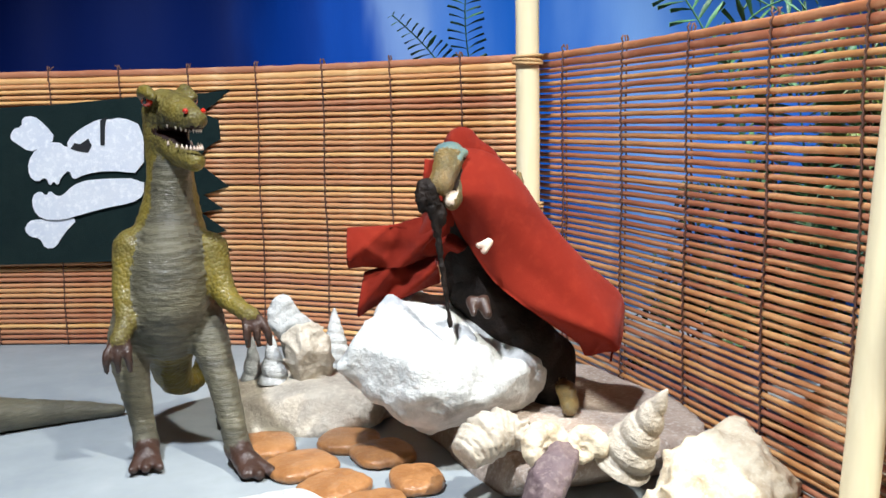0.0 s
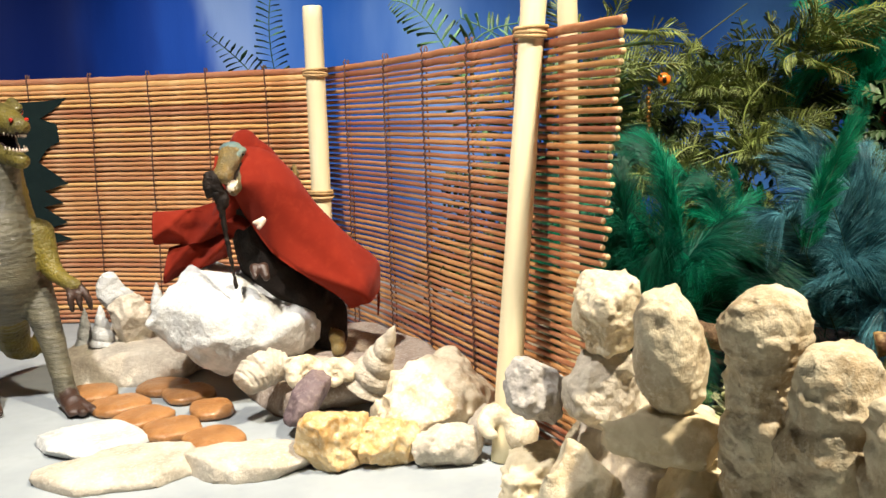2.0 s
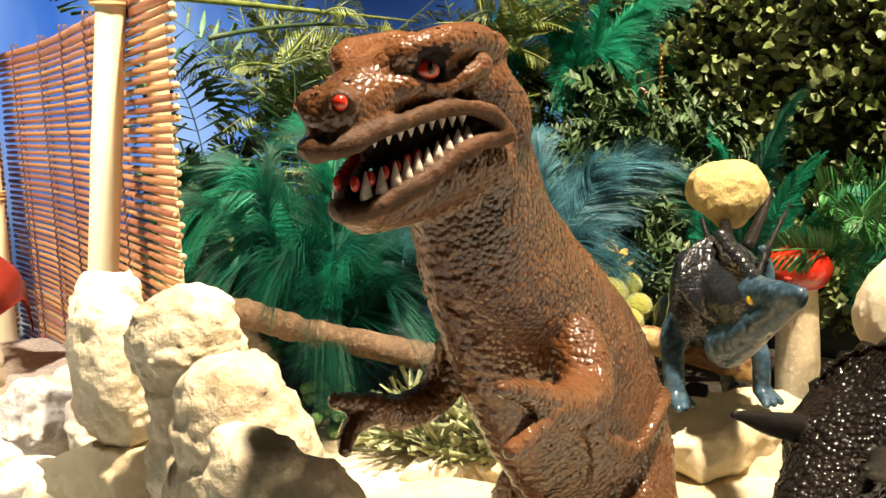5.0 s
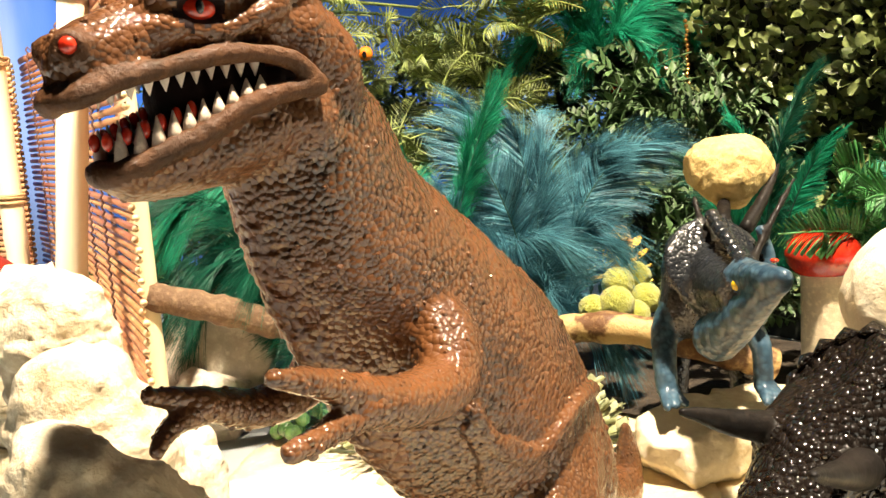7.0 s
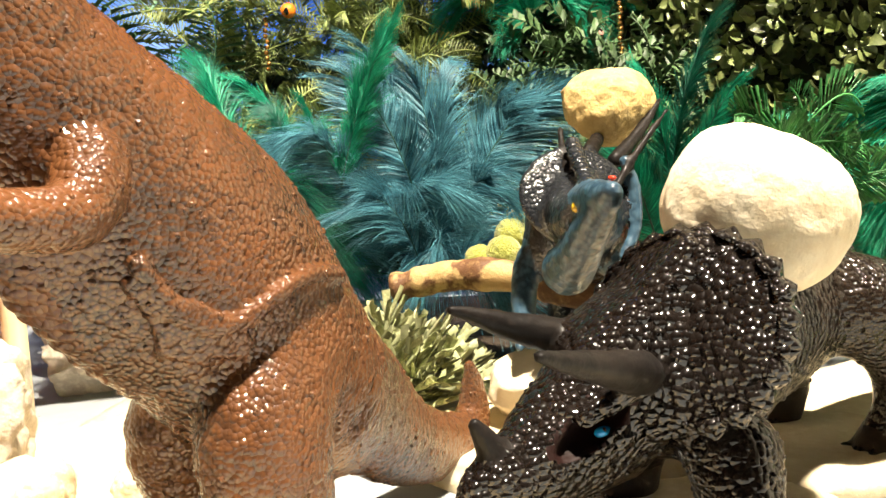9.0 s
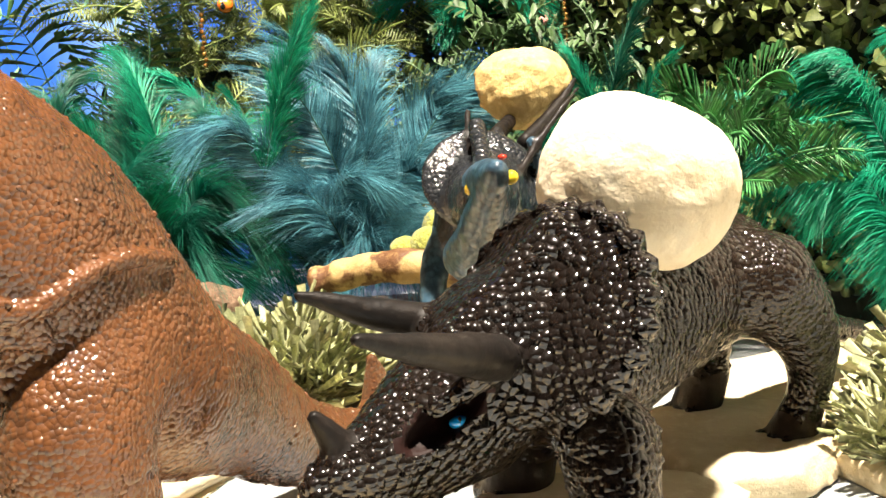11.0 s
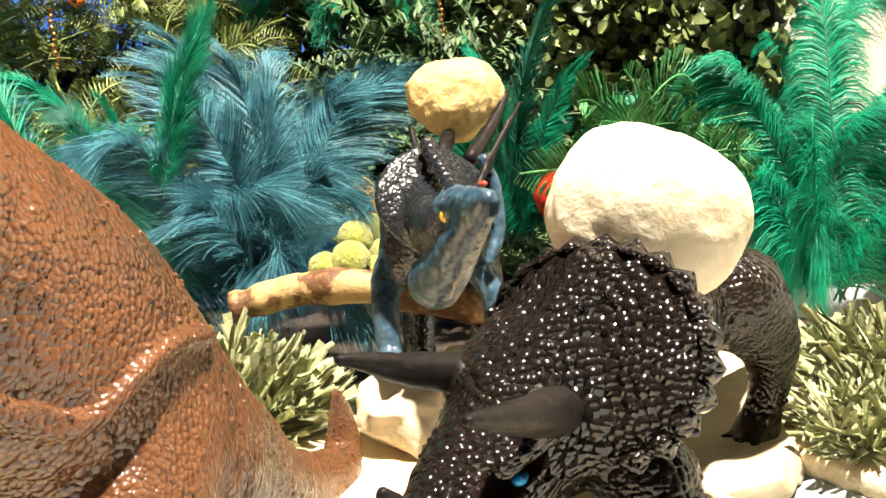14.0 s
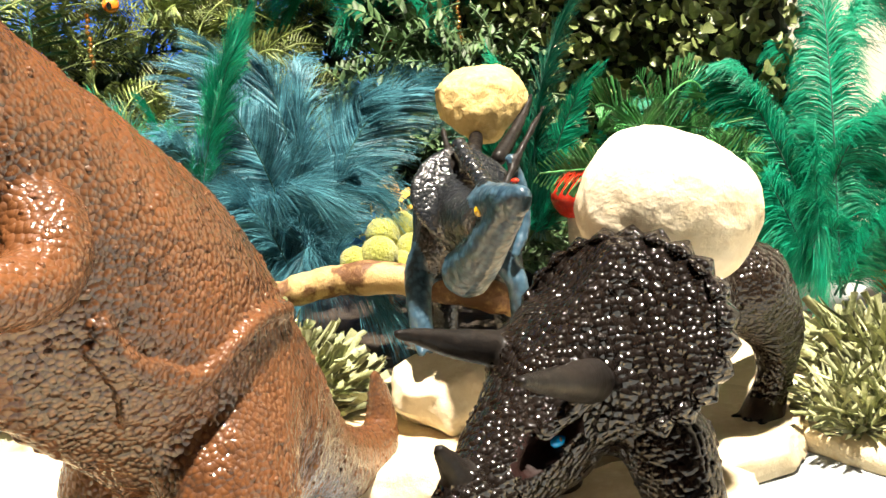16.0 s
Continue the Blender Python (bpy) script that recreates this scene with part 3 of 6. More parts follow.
def fence(label, plan, cords, material, seed, ragged=0.0, slant=0.0, thick=0.00178, double=False):
    rnd = random.Random(seed)
    line = rod_line(plan)
    mats = []
    for k in range(5):
        w = [rnd.uniform(-0.00016, 0.00016) for _ in line]
        cut = rnd.uniform(0, ragged)
        pts = [(x, y, w[i]) for i, (x, y) in enumerate(line)]
        d = Vector(pts[-1]) - Vector(pts[-2])
        pts.append(tuple(Vector(pts[-1]) + d.normalized() * cut))
        v, f, m = tube(pts, thick, 0, 10)
        mats.append(mesh_from("rod", v, f, [material, M_CUT], [0] * (len(f) - 2) + [1, 1]))
    mat = thing("bamboo_mat", label, "fence panel")
    for r in range(RODS):
        ob = new("rod", mats[rnd.randrange(5)])
        ob.parent = mat
        top = r == RODS - 1
        ob.location = (rnd.uniform(-0.0004, 0.0004), slant * (1 - r / RODS) + rnd.uniform(-0.0004, 0.0004), 0.0022 + r * PITCH + rnd.uniform(-0.0002, 0.0002) + (0.0006 if top else 0))
        ob.scale = (1, 1, rnd.uniform(0.92, 1.06) * (1.5 if r >= RODS - 2 else 1))
        if double and not top:
            rear = new("rod", mats[rnd.randrange(5)])
            rear.parent = mat
            rear.location = (rnd.uniform(-0.0004, 0.0004) + 0.0016, 0.0060, 0.0022 + (r + 0.5) * PITCH)
    tot = np.cumsum([0] + [np.linalg.norm(np.subtract(b, a)) for a, b in zip(line, line[1:])])
    for s in cords:
        i = int(np.searchsorted(tot, s * tot[-1]).clip(1, len(line) - 1))
        d = np.subtract(line[i], line[i - 1])
        d = d / np.linalg.norm(d)
        nrm = np.array((-d[1], d[0]))
        c = np.array(line[i - 1]) + d * (s * tot[-1] - tot[i - 1])
        sets = []
        for sign in (1, -1):
            pts = []
            for r in range(2 * RODS + 3):
                off = sign * (0.0022 if r % 2 else 0.0012) + 0.0002 * rnd.uniform(-1, 1)
                e = c + nrm * off + d * rnd.uniform(-0.0003, 0.0003) + d * 0.0006 * math.sin(r * 0.13)
                pts.append((e[0], e[1], 0.0006 + r * PITCH / 2))
            sets.append(tube(pts, 0.00055, 0, 5))
        tail = [(c[0], c[1], 0.200 + 0.003 * q) for q in range(3)]
        tail = [(x + 0.002 * q * rnd.uniform(-1, 1), y, zz) for q, (x, y, zz) in enumerate(tail)]
        sets.append(tube(tail, 0.0004, 0, 5))
        v, f, i2 = merge(*sets)
        part("cord", mesh_from("cord", v, f, [M_CORD]), None, mat)
    return mat


LEFT_PLAN = [(0.372, 0.995), (0.28, 1.070), (0.185, 1.130), (0.04, 1.180), (-0.16, 1.235), (-0.30, 1.27)]
RIGHT_PLAN = [(0.379, 1.000), (0.395, 0.90), (0.402, 0.78), (0.408, 0.64)]
fence("orange-brown bamboo mat fence bound with dark cord", LEFT_PLAN, [0.06, 0.13, 0.20, 0.27, 0.34, 0.41, 0.48, 0.55, 0.62, 0.7, 0.78, 0.87, 0.95], M_ROD, 3, thick=0.00155, double=True)
fence("brown bamboo mat fence with ragged pale rod ends", RIGHT_PLAN, [0.10, 0.27, 0.44, 0.61, 0.76], M_RODB, 4, 0.006, 0.030, thick=0.00140)


def coil(c, r, z0, turns, cord, seed):
    rnd = random.Random(seed)
    sets = []
    for t in range(turns):
        pts = []
        zt = z0 + t * cord * 1.7 + rnd.uniform(-0.0006, 0.0006)
        tilt = rnd.uniform(-0.12, 0.12)
        for j in range(25):
            a = 2 * math.pi * j / 24
            pts.append((c[0] + (r + cord) * math.cos(a), c[1] + (r + cord) * math.sin(a), zt + tilt * r * math.sin(a + t)))
        sets.append(tube(pts, cord, 0, 6, False))
    v, f, i = merge(*sets)
    return mesh_from("tie", v, f, [M_RAFFIA])


def post(label, x, y, r, top, ties, seed, lean=(0, 0)):
    rnd = random.Random(seed)
    pts, rad = [], []
    for i in range(30):
        s = i / 29
        node = 0.0005 * math.exp(-((s * 3.3 + seed * 0.37) % 1 - 0.5) ** 2 / 0.002)
        pts.append((lean[0] * s, lean[1] * s, s * top))
        rad.append(r * (1 - 0.04 * s) + node + rnd.uniform(-0.0001, 0.0001))
    pts += [(lean[0], lean[1], top + 0.0008)]
    rad += [r * 0.88]
    v, f, m = tube(pts, rad, 0, 20)
    ob = thing("bamboo_post", label, "post", "bamboo fence posts")
    ob.location = (x, y, 0)
    part("pole", mesh_from("pole", v, f, [M_POST]), None, ob)
    for k, zt in enumerate(ties):
        part("tie", coil((lean[0] * zt / top, lean[1] * zt / top), r, zt, 3, 0.0011, seed + k), None, ob, "tan raffia lashing")
    return ob


post("pale bamboo corner post lashed with raffia", 0.363, 0.968, 0.0073, 0.243, (0.108, 0.195), 1)
post("pale bamboo post before the mat fence", 0.3757, 0.6907, 0.0062, 0.262, (0.199,), 2, (0.0310, 0.0136))
post("pale bamboo post behind the mat fence", 0.4135, 0.692, 0.0046, 0.262, (), 5)

# ---- stones ----


def stone(label, c, r, material, seed, turn=(0, 0, 0), name="stone", category="stone", rough=0.10, facets=7, flat=0.0, group="", vox=None):
    """A worn stone: an ellipsoid with broken faces and weathered relief."""
    rnd = random.Random(seed)
    r = np.array(r, float)
    vox = vox or max(r) / 24
    n = np.ceil(2.7 * r / vox).astype(int) + 8
    ax = [(np.arange(n[i]) - (n[i] - 1) / 2) * vox for i in range(3)]
    P = np.stack(np.meshgrid(*ax, indexing="ij"), -1)
    e = 3.0 if flat else 2.4
    R, m = max(r), float(min(r))
    f = ((np.abs(P / r) ** e).sum(-1) ** (1 / e) - 1) * m
    band = np.abs(f) < 0.36 * m + 1.5 * vox
    P = P[band]
    Q = P + np.stack([fbm(P + 5.1 * k + seed, 1.4 / R, 1) for k in range(3)], -1) * 0.22 * R * min(1, rough * 8)
    g = ((np.abs(Q / r) ** e).sum(-1) ** (1 / e) - 1) * m
    for _ in range(facets * 2):
        d = np.array([rnd.gauss(0, 1), rnd.gauss(0, 1), rnd.gauss(0, 0.9)])
        d /= np.linalg.norm(d)
        g = np.maximum(g, (Q @ d - np.linalg.norm(d * r) * rnd.uniform(0.70, 0.98)) * 0.9)
    if flat:
        g = np.maximum(g, np.abs(P[..., 2]) - r[2] * flat)
    crag = np.abs(fbm(P + seed * 1.9, 2.2 / R, 4))
    g = g + (crag - 0.25) * rough * 2.2 * m + fbm(P + seed, 6.0 / R, 3) * 0.10 * m * min(1, rough * 8)
    f[band] = g
    v, q, _ = net_mesh(f, np.array([a[0] for a in ax]), vox, np.zeros(f.shape, np.int8))
    ob = thing(name, label, category, group, data=mesh_from(name, v, q, [material]))
    ob.matrix_world = pose(*c, *turn)
    return ob


stone("grey-white limestone ledge with a broken front", (0.226, 0.953, 0.008), (0.058, 0.056, 0.0145), M_GREY, 11, (0, 0, 15), "rock", "rock", 0.09, 4)
stone("large white limestone boulder propped on stones", (0.281, 0.866, 0.048), (0.059, 0.043, 0.026), M_WHITE, 92, (24, 17, -10), "boulder", "rock", 0.12, 7)
stone("brown sandstone slab with pale spots", (0.338, 0.857, 0.009), (0.072, 0.076, 0.014), M_BROWN, 13, (0, 0, 10), "stone_slab", "stone slab", 0.08, 5, 0.85)
stone("thin white stone flake lying on the board", (0.194, 0.808, 0.0022), (0.029, 0.026, 0.0035), M_WHITE, 14, (0, 0, 5), "stone_flake", "stone", 0.08, 4, 0.9)
stone("flat beige stone lying on the board", (0.205, 0.752, 0.003), (0.043, 0.022, 0.005), M_SHELL, 15, (0, 0, -8), "flat_stone", "stone", 0.08, 4, 0.9)
stone("flat tan stone lying on the board", (0.262, 0.735, 0.004), (0.034, 0.018, 0.007), M_SHELL, 16, (0, 0, -20), "flat_stone", "stone", 0.1, 4, 0.9)
stone("purple-brown slate lump leaning on the slab", (0.302, 0.776, 0.017), (0.0095, 0.020, 0.0105), M_PURPLE, 17, (32, 8, -40), "rock", "rock", 0.1, 6)
stone("amber quartz lump with a cream rind", (0.302, 0.722, 0.012), (0.021, 0.016, 0.015), M_AMBER, 18, (0, 10, 25), "rock", "rock", 0.12, 6)
stone("big cream fossil shell lump", (0.364, 0.755, 0.013), (0.036, 0.030, 0.021), M_CREAMST, 19, (10, -8, 35), "fossil_lump", "rock", 0.12, 5)
stone("knobbly yellow quartz cluster", (0.327, 0.716, 0.009), (0.020, 0.014, 0.012), M_AMBER, 20, (0, 0, 10), "rock", "rock", 0.2, 9)
stone("grey-tan pebble beside the quartz", (0.350, 0.702, 0.008), (0.018, 0.013, 0.011), M_SHELL, 21, (0, 0, -15), "pebble", "stone", 0.1, 6)
stone("pale pebble before the mat fence", (0.382, 0.722, 0.008), (0.014, 0.012, 0.010), M_GREY, 22, (0, 0, 40), "pebble", "stone", 0.1, 6)
# heap of stones by the second post
stone("dark grey base rock under the shell heap", (0.388, 0.592, 0.022), (0.034, 0.046, 0.032), M_GREY, 23, (0, 0, 10), "rock", "rock", 0.14, 8)
stone("grey slate wedge pointing outwards", (0.354, 0.613, 0.058), (0.019, 0.012, 0.010), M_SLATE, 24, (8, 24, 20), "rock", "rock", 0.15, 9)
stone("upright grey stone under a shell", (0.372, 0.594, 0.062), (0.016, 0.013, 0.019), M_GREY, 25, (12, -14, 30), "rock", "rock", 0.12, 8)
stone("cream ledge stone under the fossil shells", (0.369, 0.546, 0.061), (0.022, 0.018, 0.0095), M_BEIGE, 26, (0, 6, -10), "rock", "rock", 0.12, 6, 0.8)
stone("beige stone at the foot of the heap", (0.376, 0.540, 0.028), (0.022, 0.020, 0.030), M_BEIGE, 27, (0, 0, 30), "rock", "rock", 0.12, 7)
stone("pale stone block under the heap", (0.355, 0.612, 0.017), (0.022, 0.022, 0.019), M_BEIGE, 28, (0, 0, 12), "rock", "rock", 0.12, 8)
stone("pale leaning stone before the heap", (0.345, 0.573, 0.026), (0.019, 0.014, 0.028), M_CREAMST, 36, (0, 14, 25), "rock", "rock", 0.12, 8)
stone("grey boulder behind the fence end", (0.456, 0.768, 0.034), (0.034, 0.022, 0.040), M_GREY, 29, (0, 0, -15), "boulder", "rock", 0.1, 8)
stone("grey rock below the boulder", (0.440, 0.735, 0.016), (0.022, 0.018, 0.018), M_GREY, 30, (0, 0, 25), "rock", "rock", 0.1, 7)
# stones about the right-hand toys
# thin dark brown sheet, added to darken the board below the bushes
stone("dark brown sheet added under the bushes", (0.600, 0.740, 0.001), (0.20, 0.125, 0.0045), M_DARKSHEET, 38, (0, 0, -25), "soil_patch", "soil", 0.06, 3, 0.9, "", 0.003)
stone("thin sheet of pale sandy stone under the toys", (0.62, 0.535, 0.0005), (0.26, 0.20, 0.0032), M_BEIGE, 39, (0, 0, 12), "sandstone_sheet", "stone slab", 0.05, 4, 0.9, "", 0.0034)
for i, (x, y, a, b, t, zc) in enumerate([(0.478, 0.578, 0.042, 0.034, 12, 0.002), (0.430, 0.520, 0.034, 0.044, 60, 0.002), (0.520, 0.625, 0.040, 0.028, -20, 0.001), (0.556, 0.560, 0.040, 0.032, 15, 0.002), (0.492, 0.470, 0.052, 0.042, 5, 0.001), (0.572, 0.470, 0.045, 0.040, -15, 0.002), (0.640, 0.500, 0.042, 0.034, 25, 0.002), (0.600, 0.530, 0.034, 0.025, -8, 0.002), (0.700, 0.545, 0.048, 0.040, 14, 0.001), (0.680, 0.450, 0.040, 0.050, 0, 0.002), (0.760, 0.505, 0.045, 0.042, 35, 0.002), (0.430, 0.600, 0.030, 0.034, 10, 0.001), (0.600, 0.405, 0.060, 0.034, -5, 0.001)]):
    stone("pale beige flagstone lying on the board", (x, y, zc + 0.0025), (a, b, 0.0065), M_BEIGE, 40 + i, (0, 0, t), "flagstone", "stone slab", 0.05, 6, 0.85, "flagstones under the toys")
stone("cream layered stone under a toy's foot", (0.586, 0.560, 0.018), (0.032, 0.020, 0.017), M_BEIGE, 61, (5, 8, -12), "rock", "rock", 0.1, 7, 0.8)
stone("cream layered stone beside the log", (0.612, 0.560, 0.018), (0.030, 0.026, 0.017), M_BEIGE, 62, (0, -4, 20), "rock", "rock", 0.1, 7, 0.8)
stone("small beige stone in the grass", (0.520, 0.606, 0.009), (0.014, 0.011, 0.008), M_BEIGE, 63, (0, 0, 30), "rock", "rock", 0.12, 7)
stone("white pebble among the stones", (0.452, 0.548, 0.014), (0.012, 0.010, 0.008), M_CREAMST, 64, (0, 0, 0), "pebble", "stone", 0.1, 5)
stone("cream pebble among the stones", (0.418, 0.555, 0.015), (0.015, 0.012, 0.010), M_CREAMST, 65, (0, 0, 50), "pebble", "stone", 0.1, 5)

stone("beige lump of stone by the fence foot", (-0.095, 1.115, 0.012), (0.020, 0.018, 0.020), M_BEIGE, 66, (0, 0, 20), "rock", "rock", 0.1, 6)

# polished brown discs
for i, (x, y, a, b, t) in enumerate([(0.196, 0.893, 0.0145, 0.0165, 0), (0.210, 0.861, 0.0165, 0.0155, 20), (0.237, 0.888, 0.0145, 0.0150, -30), (0.250, 0.865, 0.0150, 0.0160, 10), (0.221, 0.831, 0.0160, 0.0140, 35), (0.234, 0.803, 0.0150, 0.0160, 0), (0.252, 0.777, 0.0148, 0.0155, 15), (0.258, 0.828, 0.0120, 0.0150, 0)]):
    stone("flat polished brown pebble on the board", (x, y, 0.0027), (a, b, 0.0037), M_COIN, 70 + i, (0, 0, t), "flat_pebble", "stone", 0.035, 0, 0.95, "brown pebbles in a patch")


# ---- shells ----


def spiral_shell(name, label, base, tip, r0, turns, material, seed, ridge=0.16, category="shell", mouth=0.0):
    """A turreted shell: whorls round a line from a wide base to a point."""
    rnd = random.Random(seed)
    a, b = Vector(base), Vector(tip)
    ax = (b - a).normalized()
    u = ax.orthogonal().normalized()
    w = ax.cross(u)
    length = (b - a).length
    n, seg = 90, 28
    v, f = [], []
    for i in range(n):
        s = i / (n - 1)
        r = r0 * (1 - s) ** 0.8 + r0 * 0.06 * (1 - s) + 0.0004
        for j in range(seg):
            t = 2 * math.pi * j / seg
            ph = (s * turns + j / seg) % 1.0
            bulge = 1 + ridge * (math.sin(math.pi * ph) ** 0.7 - 0.6) + 0.03 * rnd.uniform(-1, 1)
            q = a + ax * (s * length) + (u * math.cos(t) + w * math.sin(t)) * (r * bulge)
            v.append(tuple(q))
    for i in range(n - 1):
        for j in range(seg):
            k = (j + 1) % seg
            f.append((i * seg + j, i * seg + k, (i + 1) * seg + k, (i + 1) * seg + j))
    f.append(tuple(range(seg))[::-1])
    f.append(tuple((n - 1) * seg + j for j in range(seg)))
    return thing(name, label, category, data=mesh_from(name, v, f, [material]))


def coil_shell(name, label, c, r, material, turn=(0, 0, 0), category="shell", loops=1.4, taper=0.82):
    """A curled shell lying on its side: a swelling ringed tube wound in a spiral."""
    prims, pts = [], []
    n = 26
    for i in range(n):
        s = i / (n - 1)
        a = 2 * math.pi * loops * s
        rad = r * (0.78 - 0.62 * s)
        pts.append((rad * math.cos(a), rad * math.sin(a), 0.25 * r * s, r * (0.50 - 0.40 * s) * (1.0 + (0.09 if i % 2 else -0.03))))
    prims = [cone(p[:3], q[:3], p[3], q[3], 0, 0.0008) for p, q in zip(pts, pts[1:])]
    v, f, i = nets(prims, r / 16, ((400, 0.0006),))
    ob = thing(name, label, category, data=mesh_from(name, v, f, [material]))
    ob.matrix_world = pose(*c, *turn)
    return ob


spiral_shell("cone_shell", "grey-brown spiral fossil shell standing on the slab", (0.338, 0.786, 0.017), (0.349, 0.768, 0.053), 0.0118, 4.5, M_SHELL, 1, 0.22)


def ringed_shell(name, label, pts, material, rings=15):
    """A bent horn-shaped shell with swollen rings along (x, y, z, radius)."""
    p = np.array(pts, float)
    prims = []
    for i in range(rings):
        s = i / (rings - 1) * (len(p) - 1)
        k = min(int(s), len(p) - 2)
        q = p[k] * (1 - s + k) + p[k + 1] * (s - k)
        d = p[k + 1][:3] - p[k][:3]
        yaw, dip = math.degrees(math.atan2(d[1], d[0])), -math.degrees(math.asin(d[2] / np.linalg.norm(d)))
        prims.append(ball(q[:3], (q[3] * 0.30, q[3], q[3]), 0, 0.0008, turn=(0, dip, yaw)))
    return solid(name, label, "shell", prims, max(p[:, 3]) / 14, [material], ((300, 0.0010),))


ringed_shell("curled_shell", "grey-brown ringed horn-shaped fossil shell", [(0.272, 0.797, 0.024, 0.0075), (0.279, 0.800, 0.028, 0.0105), (0.288, 0.804, 0.030, 0.0105), (0.297, 0.803, 0.0295, 0.0075), (0.301, 0.797, 0.0255, 0.0050)], M_SHELL)
coil_shell("snail_shell", "cream curled snail fossil on the slab", (0.302, 0.786, 0.0265), 0.0105, M_CREAMST, (75, 0, 15))
coil_shell("snail_shell", "small cream snail fossil on the slab", (0.320, 0.785, 0.0255), 0.0085, M_CREAMST, (75, 0, -20))
spiral_shell("turret_shell", "white turret shell on the ledge", (0.243, 0.968, 0.021), (0.243, 0.970, 0.055), 0.0085, 6, M_WHITE, 2, 0.12)
spiral_shell("cone_shell", "white pointed shell on the ledge", (0.205, 0.950, 0.019), (0.205, 0.952, 0.046), 0.0075, 3, M_WHITE, 3, 0.25)
spiral_shell("cone_shell", "small white shell on the ledge", (0.194, 0.962, 0.018), (0.195, 0.963, 0.043), 0.0055, 3, M_WHITE, 4, 0.2)
stone("grey lumpy fossil standing on the ledge", (0.224, 0.942, 0.036), (0.0130, 0.010, 0.022), M_SHELL, 80, (10, -14, 0), "fossil_lump", "fossil", 0.16, 5)
stone("white flat fossil behind the lumpy one", (0.217, 0.958, 0.044), (0.012, 0.008, 0.024), M_WHITE, 81, (0, -20, 0), "fossil_lump", "fossil", 0.12, 6)
coil_shell("curled_shell", "cream oyster shell at the post's foot", (0.372, 0.690, 0.015), 0.0155, M_CREAMST, (55, 10, -30), loops=0.7)


def shell_stack(name, label, spine, material, seed, rings):
    """A stacked fossil oyster: uneven rounded plates up a bent line of (x, y, z, radius)."""
    rnd = random.Random(seed)
    p = np.array(spine, float)
    prims = []
    for i in range(rings):
        s = i / (rings - 1) * (len(p) - 1)
        k = min(int(s), len(p) - 2)
        q = p[k] * (1 - s + k) + p[k + 1] * (s - k)
        rr = q[3]
        prims.append(ball(q[:3] + np.array([rnd.uniform(-0.1, 0.1) * rr, rnd.uniform(-0.1, 0.1) * rr, 0]), (rr * rnd.uniform(0.97, 1.06), rr * rnd.uniform(0.93, 1.04), rr * rnd.uniform(0.62, 0.95)), 0, 0.0060, turn=(rnd.uniform(-12, 12), rnd.uniform(-12, 12), rnd.uniform(0, 180))))
    return solid(name, label, "fossil", prims, max(p[:, 3]) / 17, [material], ((25, 0.0026), (70, 0.0024), (170, 0.0017), (420, 0.0010)), (), "", ((0, 0.0062, 0.00020), (0, 0.0027, 0.00014)))


stone("cream peaked oyster fossil on the heap", (0.3705, 0.590, 0.0925), (0.0125, 0.0115, 0.0165), M_CREAMST, 110, (6, 8, 20), "oyster_fossil", "fossil", 0.10, 5)
stone("tall cream oyster fossil on the ledge stone", (0.3655, 0.545, 0.0880), (0.0120, 0.0110, 0.0205), M_CREAMST, 113, (-4, -6, 35), "oyster_fossil", "fossil", 0.10, 4)
shell_stack("oyster_fossil", "ringed cream oyster fossil with a round cap", [(0.381, 0.516, 0.040, 0.0135), (0.380, 0.515, 0.066, 0.0130), (0.379, 0.514, 0.080, 0.0112), (0.377, 0.513, 0.090, 0.0086), (0.3755, 0.513, 0.097, 0.0094), (0.3745, 0.5135, 0.1035, 0.0100)], M_CREAMST, 3, 13)
shell_stack("oyster_fossil", "broad ringed cream oyster fossil before the capped one", [(0.382, 0.488, 0.006, 0.0180), (0.382, 0.488, 0.050, 0.0170), (0.381, 0.488, 0.070, 0.0150), (0.380, 0.488, 0.084, 0.0112), (0.378, 0.489, 0.096, 0.0066)], M_CREAMST, 5, 19)
shell_stack("oyster_fossil", "low white oyster fossil with a bent tip", [(0.388, 0.464, 0.006, 0.0200), (0.387, 0.464, 0.045, 0.0185), (0.384, 0.464, 0.066, 0.0150), (0.378, 0.464, 0.080, 0.0090), (0.3725, 0.465, 0.090, 0.0042)], M_CREAMST, 4, 15)

# ---- toy dinosaurs, each one mesh ----


